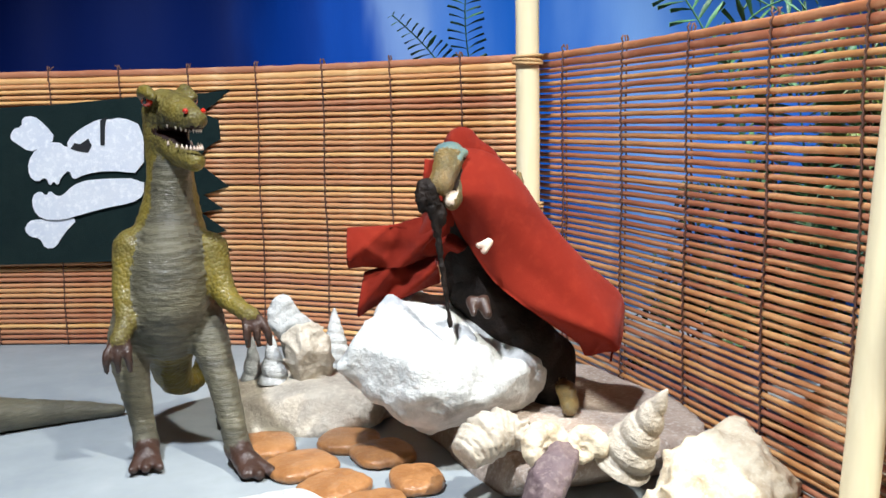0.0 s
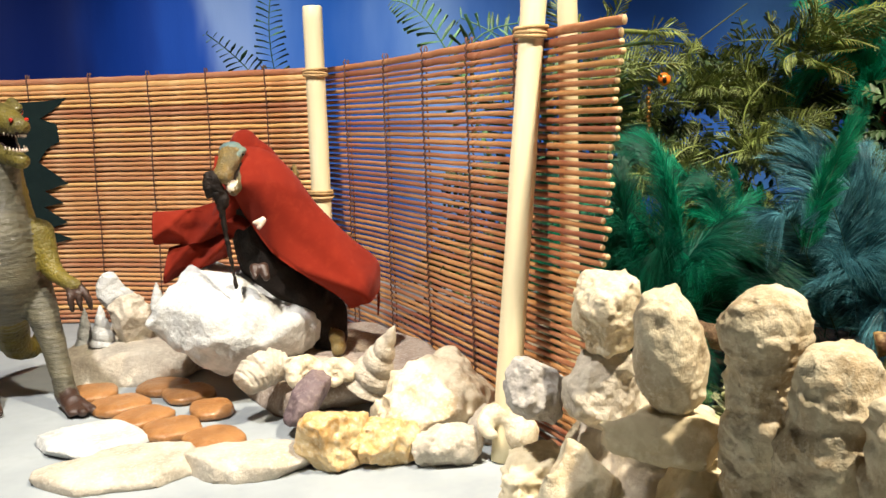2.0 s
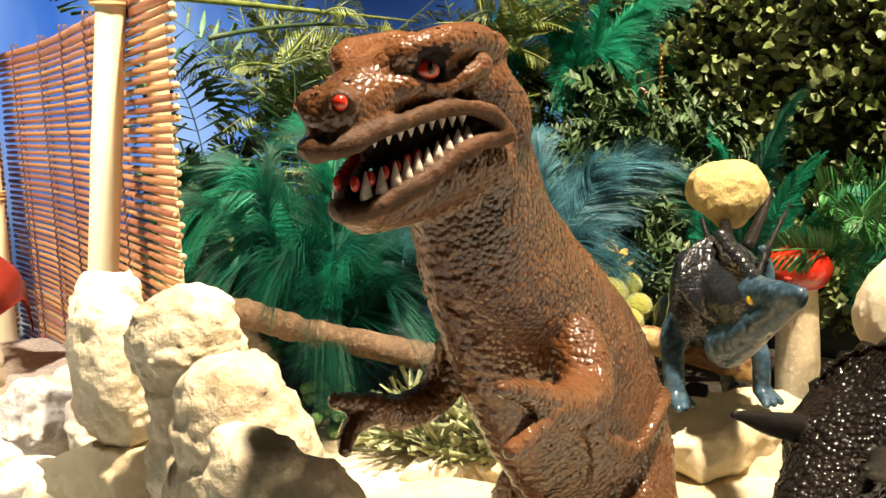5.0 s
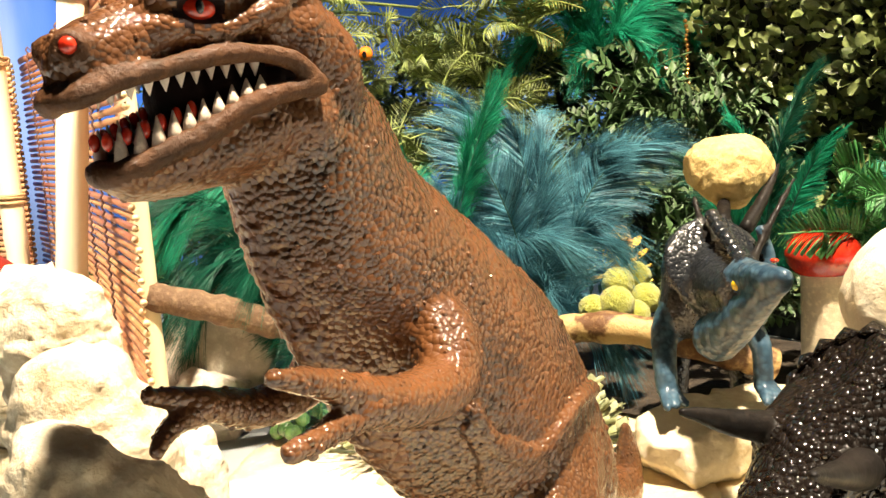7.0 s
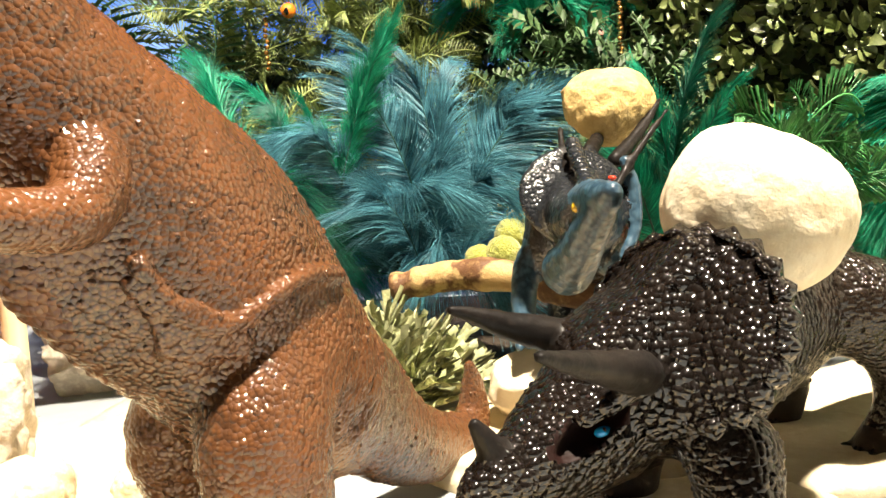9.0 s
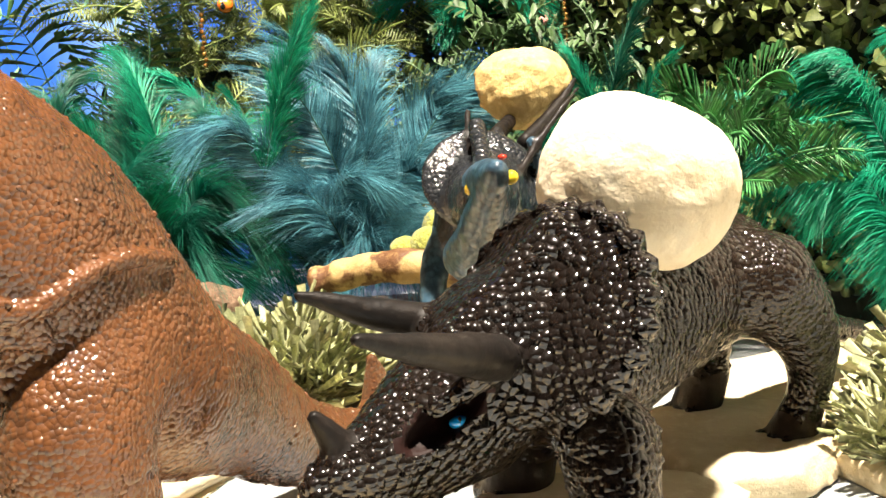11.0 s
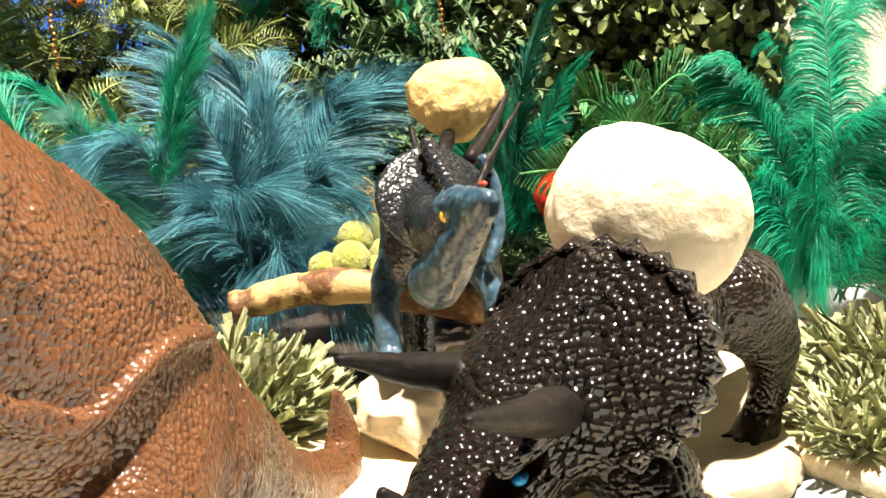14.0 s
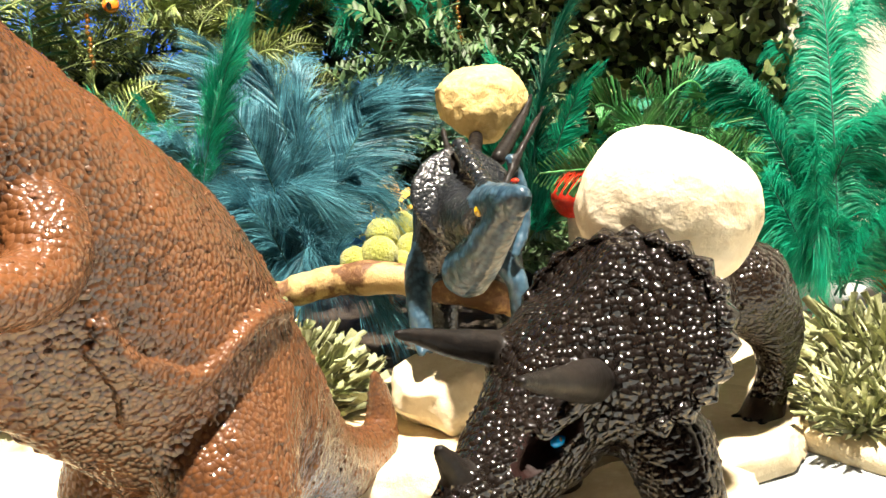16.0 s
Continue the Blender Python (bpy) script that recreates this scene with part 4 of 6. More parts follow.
def brown_dinosaur():
    side = np.array((0.47, -0.88, 0.0))
    axis = np.array((0.88, 0.47, 0.0))
    press = (tuple(side), 0.70)
    # body stations: along the axis, height, radius
    TRUNK = [(-0.0545, 0.1345, 0.0165), (-0.0480, 0.1217, 0.0178), (-0.0355, 0.1080, 0.0208), (-0.0215, 0.0930, 0.0246), (-0.0105, 0.0815, 0.0262), (0.0010, 0.0665, 0.0248), (0.0150, 0.0520, 0.0205)]

    THIGH = [(0.0010, 0.0600, 0.0138), (-0.0070, 0.0530, 0.0146), (-0.0100, 0.0440, 0.0138)]

    def at_body(u, w, z):
        p = np.array((0.467, 0.480, 0.0)) + axis * u + side * w
        return (p[0], p[1], z)

    def skin(u, z):
        """How far the flank stands out from the middle plane."""
        best = 0.0
        for line, w, thin in ((TRUNK, 0.0, 0.70), (THIGH, 0.0135, 0.74)):
            for a, b in zip(line, line[1:]):
                for q in np.linspace(0, 1, 8):
                    c = np.array(a) * (1 - q) + np.array(b) * q
                    d2 = (u - c[0]) ** 2 + (z - c[1]) ** 2
                    if d2 < c[2] ** 2:
                        best = max(best, w + thin * math.sqrt(c[2] ** 2 - d2))
        return best

    P = []
    # 0 hide, 1 head, 2 belly, 3 lip, 4 mouth, 5 tooth, 6 red, 7 claw, 8 pupil
    tail = [(0.498, 0.512, 0.0385, 0.0165), (0.516, 0.530, 0.0215, 0.0125), (0.532, 0.5435, 0.0130, 0.0104), (0.5440, 0.5510, 0.0115, 0.0088), (0.5495, 0.5550, 0.0165, 0.0068), (0.5500, 0.5555, 0.0250, 0.0046), (0.5490, 0.5545, 0.0325, 0.0022)]
    P += chain([(*at_body(u, 0, z), r) for u, z, r in TRUNK] + tail, 0, 0.005, flat=press)
    P += chain([(*at_body(u, 0, z), r) for u, z, r in ((-0.0595, 0.1270, 0.0098), (-0.0553, 0.1150, 0.0110), (-0.0466, 0.1010, 0.0124), (-0.0361, 0.0880, 0.0135), (-0.0276, 0.0780, 0.0122))], 2, 0.005, flat=(tuple(side), 0.50))
    # head: h along it from the snout back, w to its side, z up
    ahead, out = np.array((0.933, 0.36, 0.0)), np.array((0.36, -0.933, 0.0))

    def at(h, w, z):
        p = np.array((0.3957, 0.4427, 0.0)) + ahead * h + out * w
        return (p[0], p[1], z)

    for h, c, zm, wide, high, deep in ((-0.0145, 0.0022, 0.1496, 0.0050, 0.0052, 0.0050), (-0.0095, 0.0016, 0.1520, 0.0064, 0.0054, 0.0062), (-0.0030, 0.0006, 0.1544, 0.0078, 0.0056, 0.0064), (0.0040, 0.0, 0.1560, 0.0088, 0.0062, 0.0066), (0.0120, 0.0, 0.1562, 0.0102, 0.0072, 0.0066), (0.0190, 0.0, 0.1540, 0.0108, 0.0090, 0.0066), (0.0250, 0.0, 0.1490, 0.0106, 0.0105, 0.0066)):
        P.append(ball(at(h, c, zm), (deep, wide, high), 1, 0.0032, turn=(0, -8, 21)))
    for h, c, zm, wide, high, deep in ((-0.0095, 0.0018, 0.1348, 0.0044, 0.0026, 0.0036), (-0.0050, 0.0012, 0.1350, 0.0062, 0.0040, 0.0050), (0.0005, 0.0004, 0.1365, 0.0080, 0.0050, 0.0060), (0.0060, 0.0, 0.1385, 0.0094, 0.0060, 0.0060), (0.0120, 0.0, 0.1405, 0.0102, 0.0064, 0.0060), (0.0190, 0.0, 0.1415, 0.0104, 0.0080, 0.0060)):
        P.append(ball(at(h, c, zm), (deep, wide, high), 1, 0.0032, turn=(0, -18, 21)))
    gape = ((0.0150, 0.1463, 0.0008), (0.0115, 0.1472, 0.0018), (0.0080, 0.1474, 0.0032), (0.0035, 0.1466, 0.0042), (-0.0015, 0.1453, 0.0049), (-0.0080, 0.1428, 0.0050), (-0.0140, 0.1408, 0.0046), (-0.0200, 0.1398, 0.0046), (-0.0260, 0.1394, 0.0046))
    for h, zm, half in gape:
        P.append(ball(at(h, 0, zm), (0.0048, 0.0170, half), 4, 0.001, "-", (0, -10, 21)))
    for h, zm, half in gape[1:5]:
        P.append(ball(at(h + 0.002, 0, zm), (0.0045, 0.0058 + 0.14 * max(0.0, h), half + 0.001), 4, 0.0008, turn=(0, -10, 21)))
    for sg in (1, -1):
        P += chain([(*at(0.0200, 0.0066 * sg, 0.1612), 0.0030), (*at(0.0120, 0.0082 * sg, 0.1622), 0.0030), (*at(0.0040, 0.0086 * sg, 0.1614), 0.0028), (*at(-0.0025, 0.0074 * sg, 0.1600), 0.0026), (*at(-0.0055, 0.0050 * sg, 0.1586), 0.0020)], 1, 0.0016)
        P += chain([(*at(0.0125, 0.0102 * sg, 0.1580), 0.0020), (*at(0.0045, 0.0088 * sg, 0.1542), 0.0015), (*at(-0.0050, 0.0076 * sg, 0.1545), 0.0013)], 1, 0.0014)
        P += chain([(*at(0.0175, 0.0112 * sg, 0.1466), 0.0016), (*at(0.0139, 0.0110 * sg, 0.1496), 0.0016), (*at(0.0080, 0.0099 * sg, 0.1509), 0.0015), (*at(0.0023, 0.0090 * sg, 0.1506), 0.0015), (*at(-0.0100, 0.0016 + 0.0066 * sg, 0.1480), 0.0015), (*at(-0.0150, 0.0022 + 0.0050 * sg, 0.1462), 0.0016), (*at(-0.0182, 0.0022 + 0.0028 * sg, 0.1452), 0.0017), (*at(-0.0190, 0.0022, 0.1450), 0.0017)], 3, 0.0014)
        P += chain([(*at(0.0175, 0.0112 * sg, 0.1460), 0.0015), (*at(0.0119, 0.0106 * sg, 0.1452), 0.0016), (*at(0.0058, 0.0098 * sg, 0.1434), 0.0016), (*at(-0.0002, 0.0088 * sg, 0.1402), 0.0017), (*at(-0.0065, 0.0014 + 0.0062 * sg, 0.1376), 0.0017), (*at(-0.0105, 0.0018 + 0.0042 * sg, 0.1360), 0.0016), (*at(-0.0128, 0.0018 + 0.0022 * sg, 0.1352), 0.0016), (*at(-0.0132, 0.0018, 0.1351), 0.0016)], 3, 0.0014)
        # a ring round each nostril
        P.append(ball(at(-0.0168, 0.0022 + 0.0034 * sg, 0.1518), (0.0025, 0.0022, 0.0024), 3, 0.0012))
        P.append(ball(at(-0.0184, 0.0022 + 0.0050 * sg, 0.1520), (0.0015, 0.0015, 0.0014), 3, 0.0005, "-"))
        P.append(ball(at(0.0004, 0.0104 * sg, 0.1572), (0.0042, 0.0028, 0.0023), 4, 0.001, "-", (0, -8, 21)))
        # legs
        back = 0.0 if sg > 0 else 0.004
        P += chain([(*at_body(0.0010 + back, 0.0095 * sg, 0.0600), 0.0138), (*at_body(-0.0070 + back, 0.0125 * sg, 0.0530), 0.0146), (*at_body(-0.0100 + back, 0.0150 * sg, 0.0440), 0.0138), (*at_body(-0.0060 + back, 0.0150 * sg, 0.0290), 0.0110), (*at_body(0.0000 + back, 0.0145 * sg, 0.0160), 0.0092)], 0, 0.0022, flat=(tuple(side), 0.74))
        P += chain([(*at_body(-0.0010 + back, 0.0145 * sg, 0.0140), 0.0085), (*at_body(-0.0170 + back, 0.0150 * sg, 0.0115), 0.0056)], 0, 0.003)
        for w in (-0.005, 0.0, 0.005):
            P += chain([(*at_body(-0.0150 + back, 0.0150 * sg + w, 0.0110), 0.0036), (*at_body(-0.0300 + back, 0.0150 * sg + w * 1.5, 0.0095), 0.0022)], 7, 0.002)
    # seam where the leg was joined to the body, and the folds of hide under it
    seam = [(-0.0335, 0.0860), (-0.0300, 0.0805), (-0.0255, 0.0758), (-0.0205, 0.0735), (-0.0150, 0.0740), (-0.0095, 0.0768), (-0.0035, 0.0792), (0.0040, 0.0796), (0.0120, 0.0780)]
    P += chain([(*at_body(u, max(0.004, skin(u, z) + 0.0007), z), 0.0018) for u, z in seam], 0, 0.0005)
    for k in range(12):
        q = k / 11
        a = np.array((-0.0345 + 0.0185 * q, 0.0830 - 0.0100 * q))
        b = np.array((-0.0285 + 0.0110 * q, 0.0600 - 0.0020 * q))
        line = [a + (b - a) * t + np.array((0.0030 * math.sin(math.pi * t), 0)) for t in np.linspace(0, 1, 8)]
        line = [(u, skin(u, z), z) for u, z in line if skin(u, z) > 0.004 and z > 0.067]
        if len(line) > 1:
            P += chain([(*at_body(u, w + 0.0008, z), 0.0011) for u, w, z in line], 0, 0.0004)
    # arms
    P += chain([(0.4385, 0.4500, 0.1030, 0.0062), (0.4378, 0.4462, 0.0990, 0.0062), (0.4345, 0.4412, 0.0955, 0.0053), (0.4255, 0.4350, 0.0960, 0.0046), (0.4160, 0.4290, 0.0990, 0.0038)], 0, 0.0006)
    P += chain([(0.4165, 0.4293, 0.1000, 0.0030), (0.4085, 0.4235, 0.1045, 0.0023), (0.4013, 0.4187, 0.1077, 0.0015)], 0, 0.001)
    P += chain([(0.4165, 0.4293, 0.0980, 0.0030), (0.4090, 0.4235, 0.0975, 0.0022), (0.4022, 0.4183, 0.0975, 0.0015)], 0, 0.001)
    P += chain([(0.425, 0.470, 0.102, 0.0055), (0.418, 0.471, 0.091, 0.0044), (0.408, 0.467, 0.0900, 0.0038), (0.398, 0.461, 0.0940, 0.0031)], 0, 0.002)
    P += chain([(0.398, 0.461, 0.0945, 0.0026), (0.3925, 0.459, 0.0965, 0.0020), (0.3887, 0.4568, 0.0983, 0.0014)], 0, 0.001)
    P += chain([(0.398, 0.461, 0.0930, 0.0026), (0.3920, 0.457, 0.0925, 0.0020), (0.3887, 0.4530, 0.0900, 0.0014)], 0, 0.001)
    ex = []
    for sg in (1, -1):
        ex.append(orb(at(0.0004, 0.0076 * sg, 0.1569), (0.0027, 0.0018, 0.0017), 6))
        ex.append(orb(at(0.0000, 0.0093 * sg, 0.1571), (0.0006, 0.0004, 0.0010), 8))
        ex.append(orb(at(-0.0177, 0.0022 + 0.0042 * sg, 0.1520), (0.0012, 0.0012, 0.0012), 6))
        for i in range(10):
            q = i / 9
            h = 0.0085 - 0.0200 * q
            zl = np.interp(h, (-0.0128, -0.0105, -0.0065, -0.0002, 0.0058, 0.0119), (0.1352, 0.1360, 0.1376, 0.1402, 0.1434, 0.1452))
            wl = np.interp(h, (-0.0128, -0.0105, -0.0065, -0.0002, 0.0119), (0.0020, 0.0040, 0.0060, 0.0083, 0.0103))
            tall = 0.0028 + 0.0022 * q
            mid = np.interp(h, (-0.0128, -0.0065, 0.0), (0.0018, 0.0014, 0.0))
            p = at(h, mid + sg * wl, zl + 0.0008)
            ex.append(spike(p, (p[0], p[1], p[2] + tall), 0.0012, 5))
            if i > 3:
                g = at(h - 0.0012, mid + sg * (wl - 0.0012), zl + 0.0008 + tall * 0.62)
                ex.append(orb(g, (0.0008, 0.0008, 0.0013), 6, 5))
            zu = np.interp(h, (-0.0176, -0.0150, -0.0100, 0.0023, 0.0080), (0.1452, 0.1462, 0.1480, 0.1506, 0.1509))
            p = at(h, mid + sg * (wl - 0.0012), zu - 0.0006)
            ex.append(spike(p, (p[0], p[1], p[2] - 0.0026), 0.0009, 5))
    return solid("toy_dinosaur", "brown rubber meat-eating dinosaur with open toothy jaws", "toy dinosaur", P, 0.0007, [M_REX, M_REXHEAD, M_REXBELLY, M_LIP, M_MOUTH, M_TOOTH, M_RED, M_CLAW, M_PUPIL], ((260, 0.0005), (800, 0.0003)), ex, "toy dinosaurs", ((2, 0.0023, 0.00015),), (1500, 0.0004, 0.0009, (0, 1)))


def green_dinosaur():
    P = []
    # 0 hide, 1 belly, 2 claw, 3 mouth, 4 tooth, 5 red, 6 pupil
    P += chain([(0.168, 0.975, 0.033, 0.003), (0.163, 0.978, 0.018, 0.006), (0.152, 0.965, 0.022, 0.009), (0.150, 0.945, 0.046, 0.014), (0.151, 0.922, 0.070, 0.0235), (0.154, 0.912, 0.096, 0.0210), (0.156, 0.912, 0.118, 0.0150), (0.157, 0.912, 0.138, 0.0112), (0.156, 0.910, 0.160, 0.0105)], 0, 0.006)
    P += chain([(0.152, 0.906, 0.064, 0.0165), (0.153, 0.900, 0.078, 0.0185), (0.155, 0.899, 0.099, 0.0160), (0.157, 0.904, 0.120, 0.0105), (0.158, 0.904, 0.142, 0.0080)], 1, 0.003)
    P.append(ball((0.152, 0.889, 0.082), (0.010, 0.006, 0.006), 1, 0.004))
    P.append(ball((0.1565, 0.909, 0.1690), (0.0108, 0.0120, 0.0100), 0, 0.004))
    P += chain([(0.1570, 0.906, 0.1695, 0.0098), (0.1625, 0.895, 0.1685, 0.0082), (0.1675, 0.885, 0.1655, 0.0066), (0.1700, 0.880, 0.1645, 0.0054)], 0, 0.003)
    P += chain([(0.1570, 0.906, 0.1570, 0.0088), (0.1625, 0.895, 0.1500, 0.0064), (0.1675, 0.885, 0.1462, 0.0050), (0.1695, 0.881, 0.1455, 0.0042)], 0, 0.003)
    for x, y in ((0.1480, 0.9010), (0.1660, 0.9060)):
        P += chain([(x - 0.001, y + 0.008, 0.1765, 0.0030), (x, y, 0.1785, 0.0032), (x + 0.004, y - 0.008, 0.1755, 0.0020)], 0, 0.002)
    for q in np.linspace(0, 1, 7):
        c = np.array((0.1600, 0.9000, 0.1590)) * (1 - q) + np.array((0.1735, 0.8730, 0.1545)) * q
        P.append(ball(c, (0.0115, 0.0045, 0.0012 + 0.0048 * q), 3, 0.001, "-", (0, 0, 27)))
    # arms
    P += chain([(0.138, 0.905, 0.104, 0.0095), (0.134, 0.898, 0.086, 0.0065), (0.134, 0.890, 0.072, 0.0050), (0.131, 0.882, 0.064, 0.0042)], 0, 0.004)
    P += chain([(0.174, 0.903, 0.102, 0.0085), (0.179, 0.896, 0.082, 0.0060), (0.186, 0.886, 0.075, 0.0045), (0.191, 0.880, 0.072, 0.0040)], 0, 0.004)
    for k in (-0.004, 0.0, 0.004):
        P += chain([(0.131 + k * 0.6, 0.882, 0.064, 0.0022), (0.130 + k * 1.2, 0.878, 0.057, 0.0020), (0.130 + k * 1.3, 0.880, 0.050, 0.0011)], 2, 0.001)
        P += chain([(0.191 + k * 0.6, 0.880, 0.072, 0.0022), (0.193 + k * 1.2, 0.876, 0.065, 0.0020), (0.194 + k * 1.3, 0.878, 0.058, 0.0011)], 2, 0.001)
    # legs
    P += chain([(0.139, 0.916, 0.070, 0.0135), (0.1335, 0.906, 0.056, 0.0105), (0.1345, 0.902, 0.040, 0.0078), (0.1375, 0.898, 0.022, 0.0060), (0.1390, 0.896, 0.011, 0.0056)], 1, 0.004)
    P += chain([(0.166, 0.914, 0.070, 0.0125), (0.1715, 0.899, 0.056, 0.0095), (0.1760, 0.890, 0.040, 0.0074), (0.1795, 0.880, 0.022, 0.0062), (0.1815, 0.876, 0.011, 0.0058)], 1, 0.004)
    P += chain([(0.1390, 0.897, 0.0085, 0.0060), (0.1395, 0.888, 0.0060, 0.0054)], 2, 0.003)
    P += chain([(0.1815, 0.877, 0.0085, 0.0062), (0.1850, 0.867, 0.0060, 0.0055)], 2, 0.003)
    for dx in (-0.006, 0.0, 0.006):
        P += chain([(0.1395 + dx * 0.4, 0.888, 0.0055, 0.0036), (0.1395 + dx, 0.877, 0.0035, 0.0022)], 2, 0.002)
        P += chain([(0.1850 + dx * 0.4, 0.868, 0.0055, 0.0038), (0.1900 + dx, 0.853 + abs(dx) * 0.4, 0.0035, 0.0024)], 2, 0.002)
    ex = []
    for p, q in (((0.1490, 0.8990, 0.1735), (0.1478, 0.8968, 0.1738)), ((0.1690, 0.9020, 0.1735), (0.1704, 0.9002, 0.1738))):
        ex += [orb(p, (0.0028, 0.0028, 0.0025), 5), orb(q, (0.0012, 0.0012, 0.0016), 6)]
    for x, y in ((0.1660, 0.8765), (0.1738, 0.8785)):
        ex.append(orb((x, y, 0.1685), (0.0013, 0.0013, 0.0012), 5))
    for i in range(15):
        a = math.pi * i / 14
        u, w = 0.0045 + 0.0195 * math.sin(a) ** 0.6, -0.0058 * math.cos(a) * (0.75 + 0.25 * (1 - math.sin(a)))
        c = (0.1605 + 0.45 * u + 0.89 * w, 0.8990 - 0.89 * u + 0.45 * w, 0.1535 - 0.12 * u)
        ex.append(spike(c, (c[0], c[1], c[2] + 0.0024), 0.0008, 4))
        ex.append(spike((c[0], c[1], c[2] + 0.0098), (c[0], c[1], c[2] + 0.0078), 0.0006, 4))
    return solid("toy_dinosaur", "olive green rubber dinosaur standing upright with open jaws", "toy dinosaur", P, 0.0010, [M_GREEN, M_GREENB, M_CLAW, M_MOUTH, M_TOOTH, M_RED, M_PUPIL], ((240, 0.0006), (700, 0.0004)), ex, "toy dinosaurs", ((1, 0.0029, 0.00024),))


def horned_dinosaur():
    P = []
    # 0 pebbled, 1 brown hide, 2 horn, 3 mouth, 4 eye, 5 pupil, 6 red
    P += chain([(0.550, 0.469, 0.050, 0.0170), (0.570, 0.474, 0.044, 0.0190), (0.598, 0.486, 0.050, 0.0190), (0.626, 0.496, 0.0555, 0.0190), (0.646, 0.502, 0.050, 0.0145), (0.668, 0.511, 0.036, 0.0080), (0.700, 0.521, 0.026, 0.0046), (0.742, 0.531, 0.0165, 0.0016)], 1, 0.006)
    P += chain([(0.598, 0.486, 0.050, 0.0175), (0.626, 0.497, 0.054, 0.0165)], 0, 0.006)
    # face
    P += chain([(0.550, 0.466, 0.051, 0.0165), (0.531, 0.4625, 0.0415, 0.0122), (0.516, 0.459, 0.0345, 0.0082), (0.507, 0.457, 0.0335, 0.0050), (0.503, 0.4565, 0.0275, 0.0022)], 0, 0.005)
    P += chain([(0.543, 0.465, 0.036, 0.0100), (0.518, 0.461, 0.028, 0.0050)], 1, 0.004)
    P.append(ball((0.5305, 0.4520, 0.0445), (0.0105, 0.0050, 0.0034), 3, 0.0014, "-", (0, -30, 10)))
    P += chain([(0.5440, 0.4490, 0.0535, 0.0024), (0.5370, 0.4490, 0.0515, 0.0026), (0.5280, 0.4510, 0.0465, 0.0018)], 0, 0.002)
    # frill: a tilted shield with a knobbed rim
    tilt = Euler((0, radians(22), radians(15))).to_matrix()
    mid = Vector((0.5570, 0.4570, 0.0605))
    P.append(ball(mid, (0.0060, 0.0265, 0.0228), 0, 0.006, turn=(0, 22, 15)))
    P += chain([(0.560, 0.458, 0.0770, 0.0040), (0.550, 0.459, 0.0660, 0.0050), (0.540, 0.460, 0.0560, 0.0050)], 0, 0.005)
    # horns
    P += chain([(0.541, 0.474, 0.057, 0.0046), (0.525, 0.4735, 0.0620, 0.0035), (0.5087, 0.4729, 0.0682, 0.0012)], 2, 0.002)
    P += chain([(0.540, 0.449, 0.055, 0.0046), (0.525, 0.440, 0.0600, 0.0034), (0.5080, 0.4325, 0.0660, 0.0012)], 2, 0.002)
    P += chain([(0.5115, 0.4580, 0.0390, 0.0040), (0.5060, 0.4571, 0.0475, 0.0014)], 2, 0.002)
    # legs
    for pts in ([(0.566, 0.452, 0.032, 0.011), (0.563, 0.444, 0.018, 0.0085), (0.562, 0.444, 0.007, 0.0088)], [(0.572, 0.490, 0.032, 0.011), (0.568, 0.496, 0.018, 0.0085), (0.566, 0.496, 0.007, 0.0088)], [(0.634, 0.481, 0.054, 0.0140), (0.647, 0.481, 0.040, 0.0095), (0.6525, 0.484, 0.025, 0.0060), (0.6490, 0.486, 0.012, 0.0056), (0.6470, 0.486, 0.009, 0.0062)], [(0.632, 0.512, 0.050, 0.0150), (0.642, 0.518, 0.034, 0.0100), (0.646, 0.521, 0.020, 0.0066), (0.643, 0.522, 0.010, 0.0068)]):
        P += chain(pts, 1, 0.004)
        P += chain([(*pts[-2][:3], pts[-2][3] + 0.0004), (*pts[-1][:3], pts[-1][3] + 0.0003)], 7, 0.002)
        x, y = pts[-1][:2]
        for dy in (-0.005, 0, 0.005):
            P.append(ball((x - 0.0065, y + dy, 0.0075), (0.0034, 0.0025, 0.0030), 1, 0.0015))
    e = (0.5350, 0.4553, 0.0425)
    rim = []
    for i in range(21):
        a = radians(-60 + 300 * i / 20)
        out = tilt @ Vector((0.0, math.cos(a), math.sin(a)))
        c = mid + tilt @ Vector((0.0, 0.0248 * math.cos(a), 0.0212 * math.sin(a)))
        rim.append(spike(tuple(c), tuple(c + out * 0.0036), 0.0042, 0))
    ex = rim + [orb((0.5335, 0.4530, 0.0424), (0.0022, 0.0014, 0.0013), 4), orb((0.5332, 0.4521, 0.0430), (0.0004, 0.0004, 0.0008), 5), orb((0.5350, 0.4750, 0.0430), (0.0026, 0.0016, 0.0022), 4), orb((0.509, 0.4540, 0.037), (0.0013, 0.0008, 0.0011), 6)]
    return solid("toy_dinosaur", "glossy black three-horned dinosaur carrying a pale stone", "toy dinosaur", P, 0.00095, [M_TRI, M_TRIB, M_HORN, M_MOUTH, M_CYAN, M_PUPIL, M_RED, M_TRILEG], ((300, 0.0004),), ex, "toy dinosaurs", (), (620, 0.0006, 0.0012, (0, 1)))


